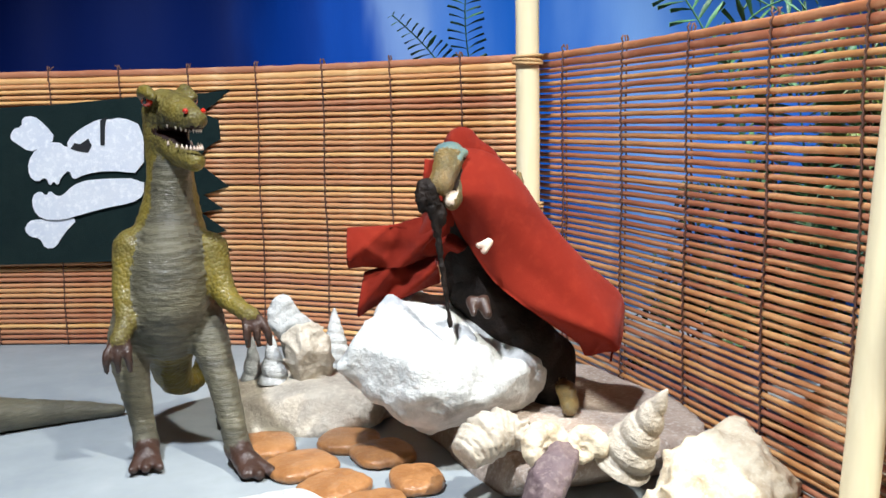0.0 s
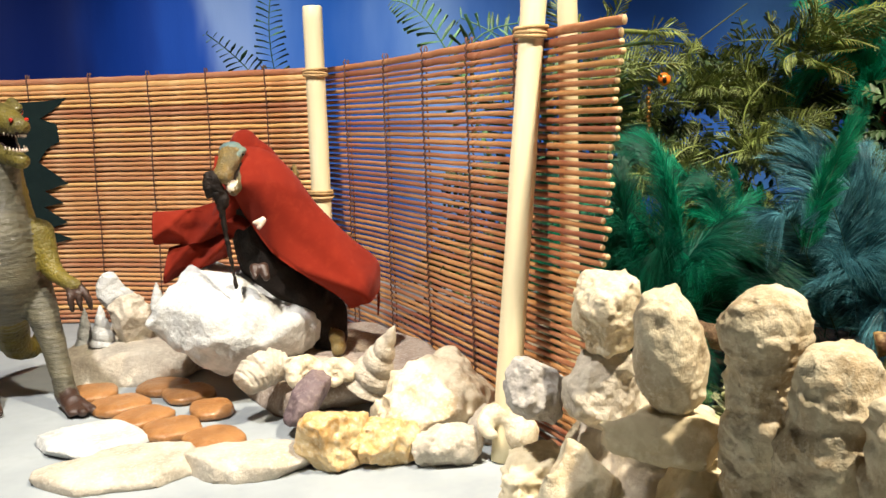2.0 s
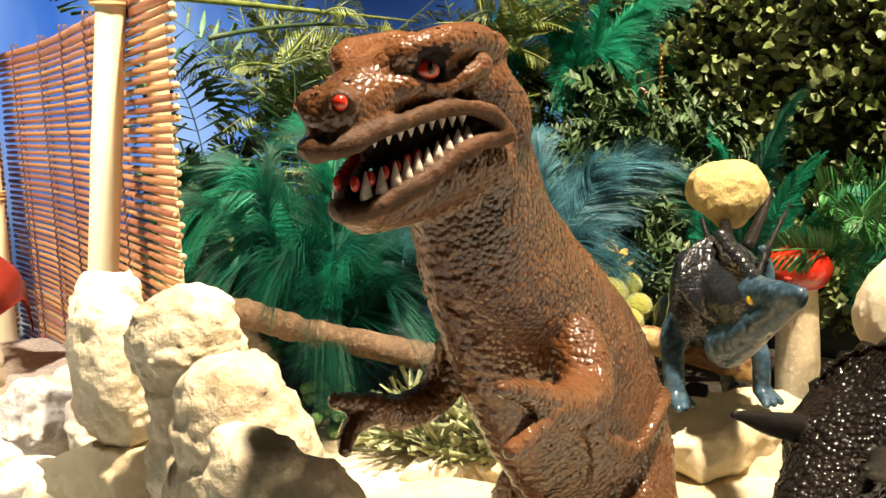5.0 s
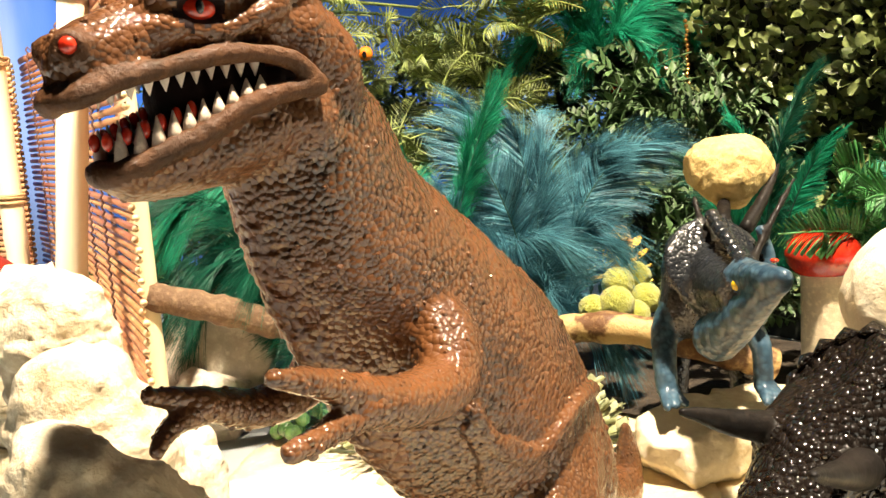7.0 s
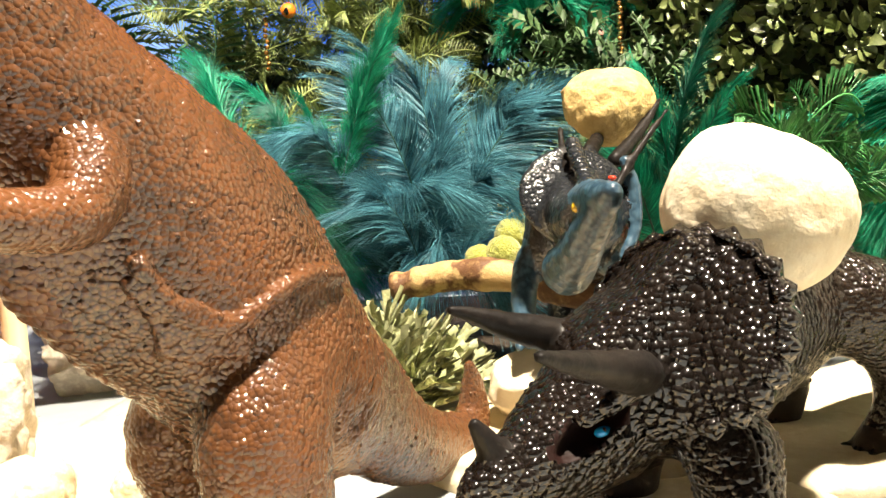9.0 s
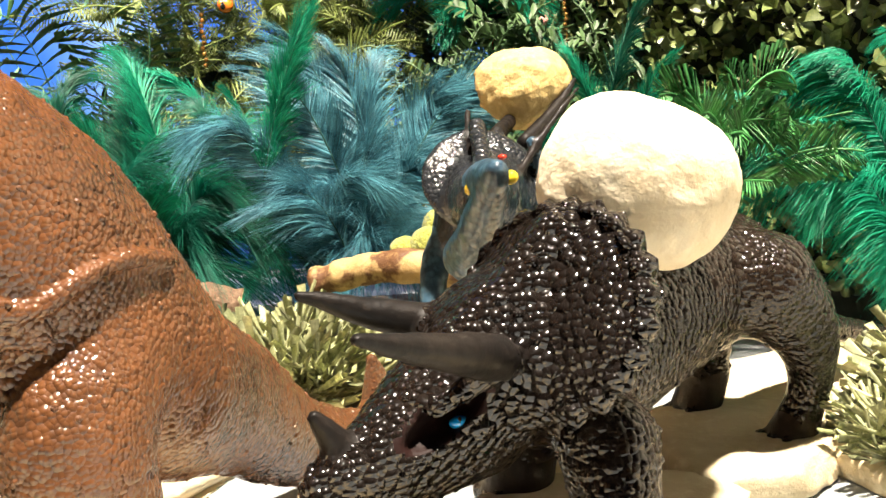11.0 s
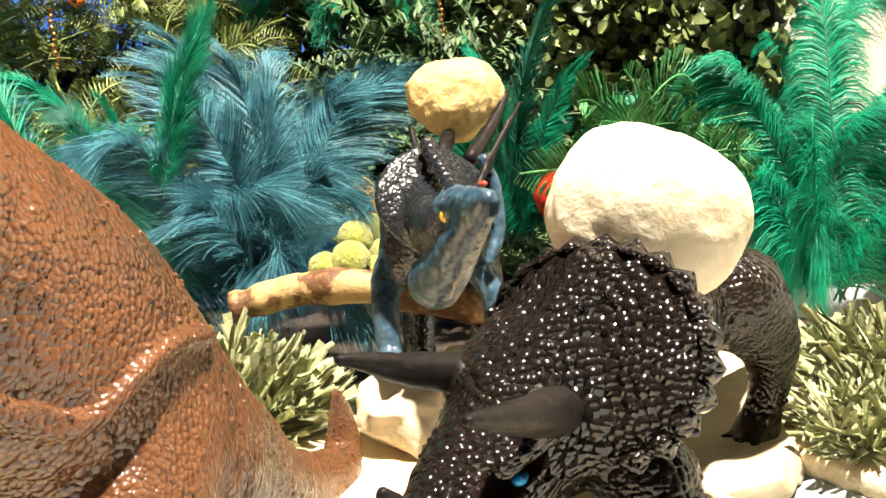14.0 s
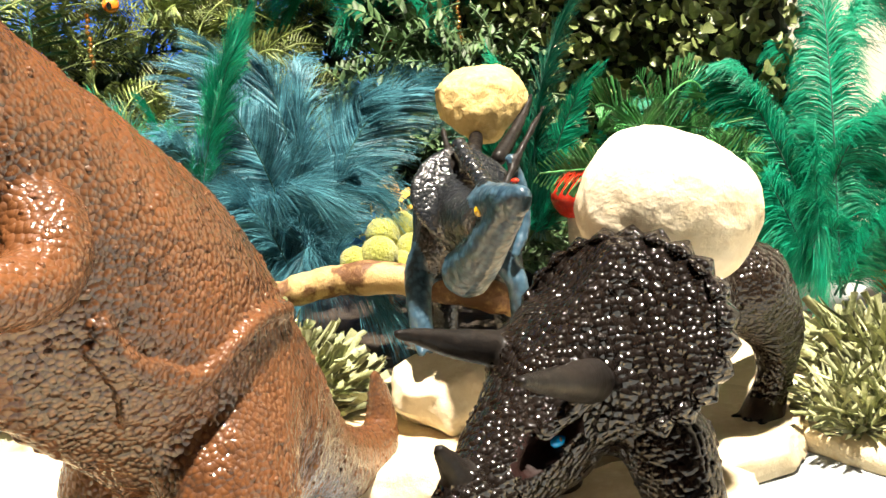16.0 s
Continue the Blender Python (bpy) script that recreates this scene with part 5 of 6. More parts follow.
def blue_dinosaur():
    P = []
    # 0 black hide, 1 blue, 2 yellow eye, 3 pupil, 4 red, 5 horn
    P += chain([(0.591, 0.552, 0.074, 0.0110), (0.604, 0.572, 0.068, 0.0155), (0.626, 0.600, 0.060, 0.0150), (0.648, 0.622, 0.046, 0.0110), (0.668, 0.640, 0.030, 0.0050)], 0, 0.006)
    P += chain([(0.590, 0.552, 0.080, 0.0125), (0.582, 0.540, 0.079, 0.0098), (0.577, 0.530, 0.080, 0.0072)], 0, 0.004)
    P += chain([(0.586, 0.570, 0.090, 0.0045), (0.587, 0.572, 0.076, 0.0065), (0.588, 0.566, 0.064, 0.0082)], 0, 0.005)
    P += chain([(0.5775, 0.527, 0.0845, 0.0058), (0.572, 0.513, 0.0868, 0.0046), (0.5694, 0.502, 0.0886, 0.0026)], 1, 0.003)
    P += chain([(0.578, 0.541, 0.0625, 0.0082), (0.5755, 0.530, 0.0685, 0.0066), (0.5725, 0.516, 0.0790, 0.0050), (0.570, 0.504, 0.0862, 0.0028)], 1, 0.003)
    # frill with a pale edge, and the knobbed ridge up to the stone
    P.append(ball((0.5895, 0.5545, 0.0840), (0.0190, 0.0030, 0.0175), 0, 0.003, turn=(-25, 0, -12)))
    P += chain([(0.6055, 0.550, 0.0950, 0.0016), (0.6085, 0.549, 0.0860, 0.0022), (0.6070, 0.547, 0.0720, 0.0022), (0.6010, 0.545, 0.0640, 0.0016)], 1, 0.0016)
    for q in np.linspace(0, 1, 9):
        P.append(ball(np.array((0.5775, 0.5270, 0.0890)) * (1 - q) + np.array((0.5900, 0.5560, 0.1010)) * q, (0.0030, 0.0022, 0.0024), 0, 0.0014))
    for pts in ([(0.588, 0.556, 0.0940, 0.0015), (0.5900, 0.563, 0.1000, 0.0012), (0.5930, 0.569, 0.1060, 0.0008)], [(0.599, 0.546, 0.0860, 0.0014), (0.612, 0.550, 0.0990, 0.0012), (0.626, 0.554, 0.1110, 0.0007)], [(0.609, 0.560, 0.0950, 0.0028), (0.622, 0.566, 0.1030, 0.0022), (0.636, 0.572, 0.1150, 0.0008)], [(0.600, 0.562, 0.0980, 0.0028), (0.610, 0.573, 0.1020, 0.0024)]):
        P += chain(pts, 5, 0.002)
    P += chain([(0.590, 0.572, 0.067, 0.0090), (0.580, 0.571, 0.059, 0.0056), (0.575, 0.566, 0.049, 0.0042), (0.5735, 0.563, 0.0400, 0.0038)], 1, 0.004)
    P += chain([(0.602, 0.556, 0.064, 0.0052), (0.603, 0.548, 0.054, 0.0036), (0.603, 0.547, 0.040, 0.0034)], 1, 0.004)
    for dx in (-0.004, 0, 0.004):
        P += chain([(0.573 + dx * 0.4, 0.561, 0.039, 0.0026), (0.571 + dx, 0.555, 0.0365, 0.0014)], 1, 0.001)
        P += chain([(0.603 + dx * 0.4, 0.545, 0.039, 0.0026), (0.601 + dx, 0.539, 0.0365, 0.0014)], 1, 0.001)
    P += chain([(0.626, 0.590, 0.055, 0.012), (0.628, 0.584, 0.035, 0.007), (0.630, 0.584, 0.016, 0.006)], 0, 0.004)
    P += chain([(0.622, 0.612, 0.055, 0.012), (0.622, 0.620, 0.035, 0.007), (0.622, 0.622, 0.012, 0.006)], 0, 0.004)
    ex = [orb((0.5722, 0.5240, 0.0832), (0.0022, 0.0024, 0.0021), 2), orb((0.5710, 0.5222, 0.0834), (0.0006, 0.0008, 0.0017), 3), orb((0.5835, 0.5225, 0.0855), (0.0022, 0.0024, 0.0021), 2), orb((0.5765, 0.513, 0.0915), (0.0012, 0.0014, 0.0008), 4)]
    return solid("toy_dinosaur", "blue-black horned dinosaur balancing a stone on its horns", "toy dinosaur", P, 0.0008, [M_BLUEBLK, M_BLUEB, M_YELLOW, M_PUPIL, M_RED, M_HORN], ((320, 0.0005),), ex, "toy dinosaurs")


def loft(stations, bulge, m, back, n=44, k=30):
    """A thick cloth through stations of (lower edge, upper edge), bowed forward between them and turned back over the upper edge."""
    st = np.array(stations, float).reshape(len(stations), 6)
    rows = np.array(rod_line(st, n // (len(st) - 1)))
    V = []
    for i, r in enumerate(rows):
        lo, hi = r[:3], r[3:]
        s = i / (len(rows) - 1)
        for j in range(k):
            u = j / (k - 1) * 1.35
            c = lo + (hi - lo) * min(u, 1.0)
            fold = 0.0075 * value_noise(np.array([[s * 4.0, u * 3.0, 3.3]]))[0] + 0.0056 * (1 - 2 * abs(math.sin(4.2 * s - 2.6 * u + 0.6))) * (0.35 + 0.65 * s) - 0.0025 * abs(math.sin(6.0 * s + 3.0 * u))
            push = bulge * math.sin(math.pi * min(u, 1.0)) ** 0.8 + fold
            over = max(0.0, u - 1.0) / 0.35
            V.append(c + np.array((-0.25, -0.97, 0.0)) * (push - back * over) - np.array((0, 0, 1.0)) * back * 0.9 * over ** 2)
    V = np.array(V).reshape(len(rows), k, 3)
    nr = np.cross(np.gradient(V, axis=0), np.gradient(V, axis=1))
    nr /= np.linalg.norm(nr, axis=-1)[..., None] + 1e-12
    both = np.concatenate([(V + nr * 0.0006).reshape(-1, 3), (V - nr * 0.0006).reshape(-1, 3)])
    R, h, F = len(rows), len(rows) * k, []
    for i in range(R - 1):
        for j in range(k - 1):
            a = i * k + j
            F.append((a, a + k, a + k + 1, a + 1))
            F.append((h + a, h + a + 1, h + a + k + 1, h + a + k))
    for i in range(R - 1):
        for a in (i * k, i * k + k - 1):
            F.append((a, a + k, h + a + k, h + a))
    for j in range(k - 1):
        for a in (j, (R - 1) * k + j):
            F.append((a, a + 1, h + a + 1, h + a))
    return both.tolist(), F, m


CLOAK = [((0.281, 0.850, 0.124), (0.279, 0.858, 0.1515)), ((0.285, 0.846, 0.112), (0.300, 0.852, 0.1475)), ((0.289, 0.842, 0.104), (0.315, 0.848, 0.134)), ((0.300, 0.838, 0.0875), (0.328, 0.844, 0.114)), ((0.318, 0.833, 0.073), (0.346, 0.838, 0.093)), ((0.337, 0.830, 0.058), (0.362, 0.834, 0.077)), ((0.343, 0.833, 0.050), (0.364, 0.838, 0.060))]
FLAP = [((0.237, 0.872, 0.094), (0.237, 0.874, 0.112)), ((0.256, 0.867, 0.093), (0.256, 0.869, 0.113)), ((0.277, 0.862, 0.098), (0.277, 0.865, 0.117))]
LOWER_FLAP = [((0.241, 0.873, 0.07), (0.245, 0.875, 0.09)), ((0.256, 0.87, 0.076), (0.26, 0.872, 0.094)), ((0.28, 0.865, 0.084), (0.279, 0.868, 0.101))]
COLLAR = [((0.272, 0.865, 0.128), (0.274, 0.867, 0.144)), ((0.272, 0.862, 0.108), (0.286, 0.863, 0.139)), ((0.278, 0.859, 0.094), (0.296, 0.856, 0.107))]


def robed_dinosaur():
    P = []
    # 0 robe, 1 near-black, the shadow under the robe as colour, 2 head, 3 pale jaw, 4 claw
    P += chain([(0.332, 0.862, 0.040, 0.012), (0.318, 0.864, 0.060, 0.016), (0.300, 0.866, 0.082, 0.015), (0.292, 0.866, 0.110, 0.012)], 1, 0.006)
    # hood
    P += chain([(0.290, 0.863, 0.150, 0.0088), (0.300, 0.860, 0.136, 0.0105), (0.306, 0.858, 0.116, 0.0110)], 0, 0.005)
    P += chain([(0.289, 0.862, 0.138, 0.0080), (0.281, 0.862, 0.118, 0.0070), (0.274, 0.866, 0.104, 0.0070)], 0, 0.005)
    P.append(ball((0.278, 0.845, 0.135), (0.0105, 0.0105, 0.019), 1, 0.001, "-", (0, -15, 0)))
    # head
    P.append(ball((0.2815, 0.8500, 0.1470), (0.0068, 0.0075, 0.0062), 6, 0.003))
    P += chain([(0.2805, 0.8465, 0.1440, 0.0064), (0.2768, 0.8410, 0.1390, 0.0052), (0.2748, 0.8380, 0.1352, 0.0040)], 2, 0.003)
    P += chain([(0.2850, 0.8450, 0.1385, 0.0030), (0.2795, 0.8400, 0.1318, 0.0026)], 1, 0.0008)
    P += chain([(0.2878, 0.8470, 0.1390, 0.0040), (0.2835, 0.8415, 0.1312, 0.0032), (0.2790, 0.8385, 0.1262, 0.0026)], 2, 0.0012)
    P += chain([(0.2866, 0.8440, 0.1372, 0.0012), (0.2822, 0.8390, 0.1305, 0.0011), (0.2778, 0.8362, 0.1268, 0.0010)], 3, 0.0008)
    P += chain([(0.2875, 0.8460, 0.1478, 0.0020), (0.2835, 0.8420, 0.1450, 0.0016)], 6, 0.001)
    # claws, foot and tail tip
    P += chain([(0.289, 0.843, 0.0790, 0.0034), (0.2885, 0.838, 0.0745, 0.0026)], 4, 0.002)
    P += chain([(0.294, 0.842, 0.0785, 0.0034), (0.2945, 0.837, 0.0735, 0.0026)], 4, 0.002)
    P += chain([(0.2935, 0.829, 0.1085, 0.0006), (0.2905, 0.8275, 0.1045, 0.0005)], 3, 0.0005)
    P += chain([(0.2935, 0.829, 0.1085, 0.0006), (0.2885, 0.8285, 0.1070, 0.0005)], 3, 0.0005)
    P += chain([(0.338, 0.848, 0.030, 0.0048), (0.337, 0.842, 0.027, 0.0040)], 2, 0.002)
    P += chain([(0.337, 0.842, 0.027, 0.0030), (0.335, 0.837, 0.0255, 0.0020)], 2, 0.002)
    P += chain([(0.316, 0.868, 0.126, 0.004), (0.322, 0.868, 0.130, 0.0024), (0.322, 0.868, 0.136, 0.0010)], 2, 0.002)
    P += chain([(0.336, 0.866, 0.045, 0.011), (0.338, 0.866, 0.026, 0.012)], 1, 0.004)
    ex = [orb((0.2858, 0.8432, 0.1452), (0.0016, 0.0010, 0.0010), 5), orb((0.2752, 0.8345, 0.1378), (0.0008, 0.0006, 0.0006), 5)]
    return solid("robed_toy_dinosaur", "dark toy dinosaur under a rust red felt hood", "toy dinosaur", P, 0.0009, [M_ROBE, M_STAFFSHADE, M_ROBEHEAD, M_TOOTH, M_CLAW, M_PUPIL, M_TEAL], ((38, 0.0042), (110, 0.0012)), ex, "toy dinosaurs")


brown_dinosaur()
green_dinosaur()
horned_dinosaur()
blue_dinosaur()
robed_dinosaur()
cloak = thing("felt_cloak", "rust red felt cloak draped over a toy dinosaur", "cloak")
for piece, cut, bow, back in (("back_panel", CLOAK, 0.012, 0.026), ("side_flap", FLAP, 0.005, 0.004), ("lower_flap", LOWER_FLAP, 0.006, 0.004), ("collar", COLLAR, 0.003, 0.010)):
    v, f, i = loft(cut, bow, 0, back)
    part(piece, mesh_from(piece, v, f, [M_ROBE]), None, cloak)
solid("walking_staff", "dark gnarled walking staff stuck before the cloak", "staff", chain([(0.2775, 0.838, 0.070, 0.0010), (0.2750, 0.838, 0.090, 0.0012), (0.2725, 0.838, 0.110, 0.0016), (0.2705, 0.838, 0.124, 0.0036), (0.2690, 0.838, 0.133, 0.0040)], 0, 0.001) + [ball((0.2655, 0.838, 0.129), (0.0030, 0.0030, 0.0075), 0, 0.001), ball((0.2740, 0.838, 0.121), (0.0026, 0.003, 0.006), 0, 0.001)], 0.0006, [M_STAFFSHADE], ((500, 0.0012),))
solid("toy_tail", "grey tapering rubber tail lying on the board", "toy dinosaur", chain([(0.121, 0.976, 0.0035, 0.0030), (0.100, 0.974, 0.0055, 0.0055), (0.070, 0.968, 0.0085, 0.0085), (0.035, 0.960, 0.0125, 0.0125), (-0.02, 0.955, 0.018, 0.018)], 0, 0.003), 0.0014, [M_GREENB], ((300, 0.0008),))
stone("large smooth pale egg-shaped stone on the toy's back", (0.5865, 0.4668, 0.0848), (0.0220, 0.0185, 0.0185), M_EGG, 90, (4, 22, -38), "egg_stone", "stone", 0.03, 0, 0.0, "", 0.0011)
stone("round yellow ochre stone held on horns", (0.621, 0.583, 0.1131), (0.0170, 0.0160, 0.0140), M_EGGY, 91, (0, 0, 20), "round_stone", "stone", 0.05, 2, 0.0, "", 0.0008)


# ---- flag on the left fence ----
def flag():
    o, d = Vector((0.192, 1.132, 0)), Vector((-0.151, 0.048, 0)).normalized()
    nrm = Vector((-d.y, d.x, 0))
    nrm = nrm if nrm.y < 0 else -nrm

    def sheet(name, outline, lift, material, thick, parent, label="", soft=False):
        if soft:
            ring = list(zip(outline, outline[1:] + outline[:1]))
            outline = [(a[0] + (b[0] - a[0]) * q, a[1] + (b[1] - a[1]) * q) for a, b in ring for q in (0.25, 0.75)]
        bm = bmesh.new()
        vs = [bm.verts.new(o + d * s + nrm * lift + Vector((0, 0, z))) for s, z in outline]
        fc = bm.faces.new(vs)
        r = bmesh.ops.extrude_face_region(bm, geom=[fc])
        bmesh.ops.translate(bm, verts=[g for g in r["geom"] if isinstance(g, bmesh.types.BMVert)], vec=nrm * thick)
        bmesh.ops.recalc_face_normals(bm, faces=bm.faces[:])
        me = bpy.data.meshes.new(name)
        bm.to_mesh(me)
        bm.free()
        me.materials.append(material)
        ob = new(name, me)
        ob.parent = parent
        if label:
            ob["label"] = label
        return ob

    fl = thing("flag", "black felt flag with a white dinosaur skull", "flag")
    sheet("cloth", FLAG_CLOTH, 0.006, M_FELT, 0.0012, fl)
    for bone in FLAG_BONES:
        sheet("bone", bone, 0.0074, M_BONE, 0.0007, fl, "white felt cross-bone", True)
    sheet("skull", FLAG_SKULL, 0.0083, M_BONE, 0.0007, fl, "white felt dinosaur skull", True)
    sheet("jaw", FLAG_JAW, 0.0087, M_BONE, 0.0007, fl, "white felt lower jaw", True)
    sheet("eye_hole", FLAG_EYE, 0.0092, M_INK, 0.0003, fl)
    sheet("slot", FLAG_SLOT, 0.0092, M_INK, 0.0003, fl)


FLAG_CLOTH = [(0.2223, 0.175), (0.167, 0.177), (0.1164, 0.179), (0.0661, 0.183), (0.0104, 0.185), (-0.0054, 0.187), (0.0063, 0.177), (0.0168, 0.171), (0.0041, 0.166), (0.0032, 0.152), (0.0136, 0.146), (0.0209, 0.136), (-0.001, 0.118), (0.0177, 0.112), (0.0041, 0.102), (0.0199, 0.099), (0.0022, 0.086), (0.019, 0.08), (-0.001, 0.072), (0.0221, 0.067), (0.0901, 0.064), (0.1774, 0.062), (0.234, 0.059)]
FLAG_SKULL = [(0.1145, 0.147), (0.1227, 0.153), (0.1376, 0.148), (0.1448, 0.138), (0.1448, 0.128), (0.1395, 0.123), (0.1322, 0.127), (0.13, 0.12), (0.1268, 0.124), (0.124, 0.12), (0.1208, 0.127), (0.1145, 0.132), (0.1123, 0.124), (0.105, 0.128), (0.086, 0.131), (0.0598, 0.128), (0.0579, 0.162), (0.0734, 0.169), (0.0838, 0.167), (0.0901, 0.168), (0.105, 0.161), (0.1145, 0.153)]
FLAG_JAW = [(0.1436, 0.113), (0.1376, 0.117), (0.1331, 0.113), (0.13, 0.117), (0.1259, 0.113), (0.1208, 0.113), (0.1123, 0.121), (0.0987, 0.125), (0.0598, 0.125), (0.0607, 0.112), (0.0702, 0.107), (0.0882, 0.104), (0.105, 0.1), (0.1227, 0.095), (0.1376, 0.096), (0.1436, 0.103)]
FLAG_EYE = [(0.1123, 0.147), (0.1091, 0.151), (0.105, 0.15), (0.0987, 0.154), (0.0965, 0.149), (0.0996, 0.144), (0.1059, 0.145)]
FLAG_SLOT = [(0.0892, 0.167), (0.0841, 0.169), (0.086, 0.162), (0.087, 0.149), (0.0901, 0.149)]
FLAG_BONES = [[(0.1521, 0.151), (0.1575, 0.155), (0.1543, 0.162), (0.148, 0.163), (0.1468, 0.17), (0.1385, 0.171), (0.1312, 0.165), (0.1227, 0.154), (0.1354, 0.148), (0.1436, 0.145)], [(0.1521, 0.088), (0.148, 0.095), (0.1395, 0.096), (0.1268, 0.095), (0.1101, 0.097), (0.1237, 0.084), (0.129, 0.075), (0.1373, 0.074), (0.1407, 0.082), (0.148, 0.083)]]
flag()

# ---- plants ----


def curve_points(a, b, bow, n):
    a, b, bow = Vector(a), Vector(b), Vector(bow)
    return [a.lerp(b, i / (n - 1)) + bow * (4 * (i / (n - 1)) * (1 - i / (n - 1))) for i in range(n)]


def feather_mesh(a, b, bow, barb, rnd, droop=0.3, n=70):
    """A plume from a to b: a quill and two combed rows of soft barbs, each a fine tapering strip."""
    pts = np.array([tuple(p) for p in curve_points(a, b, bow, n)])
    rs = np.random.RandomState(rnd.randrange(10 ** 6))
    knots = [tuple(p) for p in pts[::8]] + [tuple(pts[-1])]
    v, f, _ = tube(knots, [0.0006 * (1 - 0.8 * i / len(knots)) for i in range(len(knots))], 0, 5)
    per = 7
    m = (n - 4) * 2 * per
    s = np.repeat(np.linspace(4 / n, 1, n - 4), 2 * per) + rs.uniform(-0.5, 0.5, m) / n
    s = s.clip(0, 1)
    sg = np.tile(np.repeat((1.0, -1.0), per), n - 4)
    at = s * (n - 1)
    k = np.clip(at.astype(int), 0, n - 2)
    p = pts[k] + (pts[k + 1] - pts[k]) * (at - k)[:, None]
    d = pts[k + 1] - pts[k]
    d /= np.linalg.norm(d, axis=1)[:, None]
    face = np.array((rnd.gauss(0, 1), rnd.gauss(0, 1), rnd.gauss(0, 0.4)))
    across = np.cross(d, face)
    across /= np.linalg.norm(across, axis=1)[:, None]
    flat = np.cross(across, d)
    size = barb * np.sin(math.pi * np.minimum(1, 0.16 + 0.70 * s)) ** 0.5
    # barbs hang together in locks
    key = np.stack([s * 9 + sg * 40, np.full(m, rnd.uniform(0, 30)), sg], 1)
    lock, lock2 = value_noise(key), value_noise(key * 2.3 + 7)
    l = size * (1 + 0.5 * lock + rs.uniform(-0.16, 0.10, m))
    lean = (0.75 + 0.55 * lock2 + 0.9 * s ** 3)[:, None]
    dirn = d * lean + across * (sg * (0.80 - 0.4 * s ** 4))[:, None] + flat * (0.50 * lock + rs.normal(0, 0.18, m))[:, None]
    dirn /= np.linalg.norm(dirn, axis=1)[:, None]
    curl = d * (0.15 + 0.5 * lock2)[:, None] + flat * (0.5 * lock2 + rs.normal(0, 0.07, m))[:, None] + across * (sg * -0.15)[:, None]
    curl[:, 2] -= droop * (0.7 + 0.8 * np.abs(lock)) + rs.uniform(0, 0.12, m)
    w = (d + flat * rs.uniform(-0.6, 0.6, m)[:, None]) * rs.uniform(0.00020, 0.00034, m)[:, None]
    V = np.empty((m, 5, 2, 3))
    for q in range(5):
        u = q / 4
        c = p + dirn * (l * u)[:, None] + curl * (l * u * u)[:, None]
        V[:, q, 0], V[:, q, 1] = c - w * (1 - 0.8 * u), c + w * (1 - 0.8 * u)
    base = (np.arange(m) * 10)[:, None, None] + (np.arange(4) * 2)[None, :, None] + np.array((0, 1, 3, 2))[None, None, :] + len(v)
    F = base.reshape(-1, 4)
    return list(v) + V.reshape(-1, 3).tolist(), list(f) + F.tolist(), [1] * len(f) + [0] * len(F)


def feather_plant(label, base, tips, material, seed, barb=0.022, droop=0.25, spread=0.006, category="feather plant", mats=None, arch=0.22):
    """A tuft of plumes that rise from one foot to the given tips."""
    rnd = random.Random(seed)
    ob = thing("feather_tuft", label, category, "feather tufts")
    for k, t in enumerate(tips):
        a = Vector(base) + Vector((rnd.uniform(-1, 1), rnd.uniform(-1, 1), 0)) * spread
        b = Vector(t)
        up = Vector((0, 0, 1))
        d = b - a
        bow = (up * arch * Vector((d.x, d.y, 0)).length + Vector((rnd.gauss(0, 0.05), rnd.gauss(0, 0.05), 0)) * d.length)
        m = (mats[k % len(mats)] if mats else material)
        v, f, i = feather_mesh(a, b, bow, barb * rnd.uniform(0.85, 1.25), rnd, droop, n=int(min(130, 45 + 700 * d.length)))
        part("feather", mesh_from("feather", v, f, [m, M_QUILL], i, True), None, ob)
    return ob


feather_plant("dark green feather bush behind the fossil heap", (0.505, 0.735, 0.020), [(0.437, 0.755, 0.112), (0.452, 0.775, 0.128), (0.478, 0.745, 0.135), (0.507, 0.757, 0.140), (0.535, 0.745, 0.120), (0.550, 0.735, 0.095), (0.448, 0.725, 0.085), (0.470, 0.705, 0.090), (0.505, 0.700, 0.100), (0.540, 0.705, 0.072), (0.440, 0.745, 0.060), (0.480, 0.690, 0.055), (0.525, 0.695, 0.045), (0.565, 0.720, 0.060)], M_FDARK, 1, 0.036, 0.55, 0.016, arch=0.5)
feather_plant("emerald feather spray over the dark bush", (0.515, 0.740, 0.03), [(0.430, 0.740, 0.098), (0.505, 0.752, 0.142), (0.545, 0.730, 0.106), (0.495, 0.70, 0.085), (0.560, 0.710, 0.045)], M_FGREEN, 2, 0.026, 0.45, 0.010, arch=0.5)
feather_plant("teal blue ostrich feather tuft behind the log", (0.590, 0.690, 0.035), [(0.530, 0.680, 0.108), (0.562, 0.700, 0.132), (0.575, 0.715, 0.145), (0.592, 0.705, 0.138), (0.610, 0.705, 0.135), (0.630, 0.690, 0.118), (0.654, 0.670, 0.122), (0.560, 0.670, 0.080), (0.585, 0.660, 0.085), (0.612, 0.665, 0.085), (0.575, 0.655, 0.050), (0.605, 0.655, 0.045)], M_FTEAL, 3, 0.032, 0.45, 0.014, mats=[M_FTEAL, M_FTEAL, M_FTEAL, M_FTEAL, M_FTEAL], arch=0.4)
feather_plant("upright emerald feathers among the teal tuft", (0.5500, 0.684, 0.086), [(0.5725, 0.671, 0.157), (0.5680, 0.676, 0.150)], M_FGREEN, 4, 0.016, 0.05, 0.003, arch=0.1)
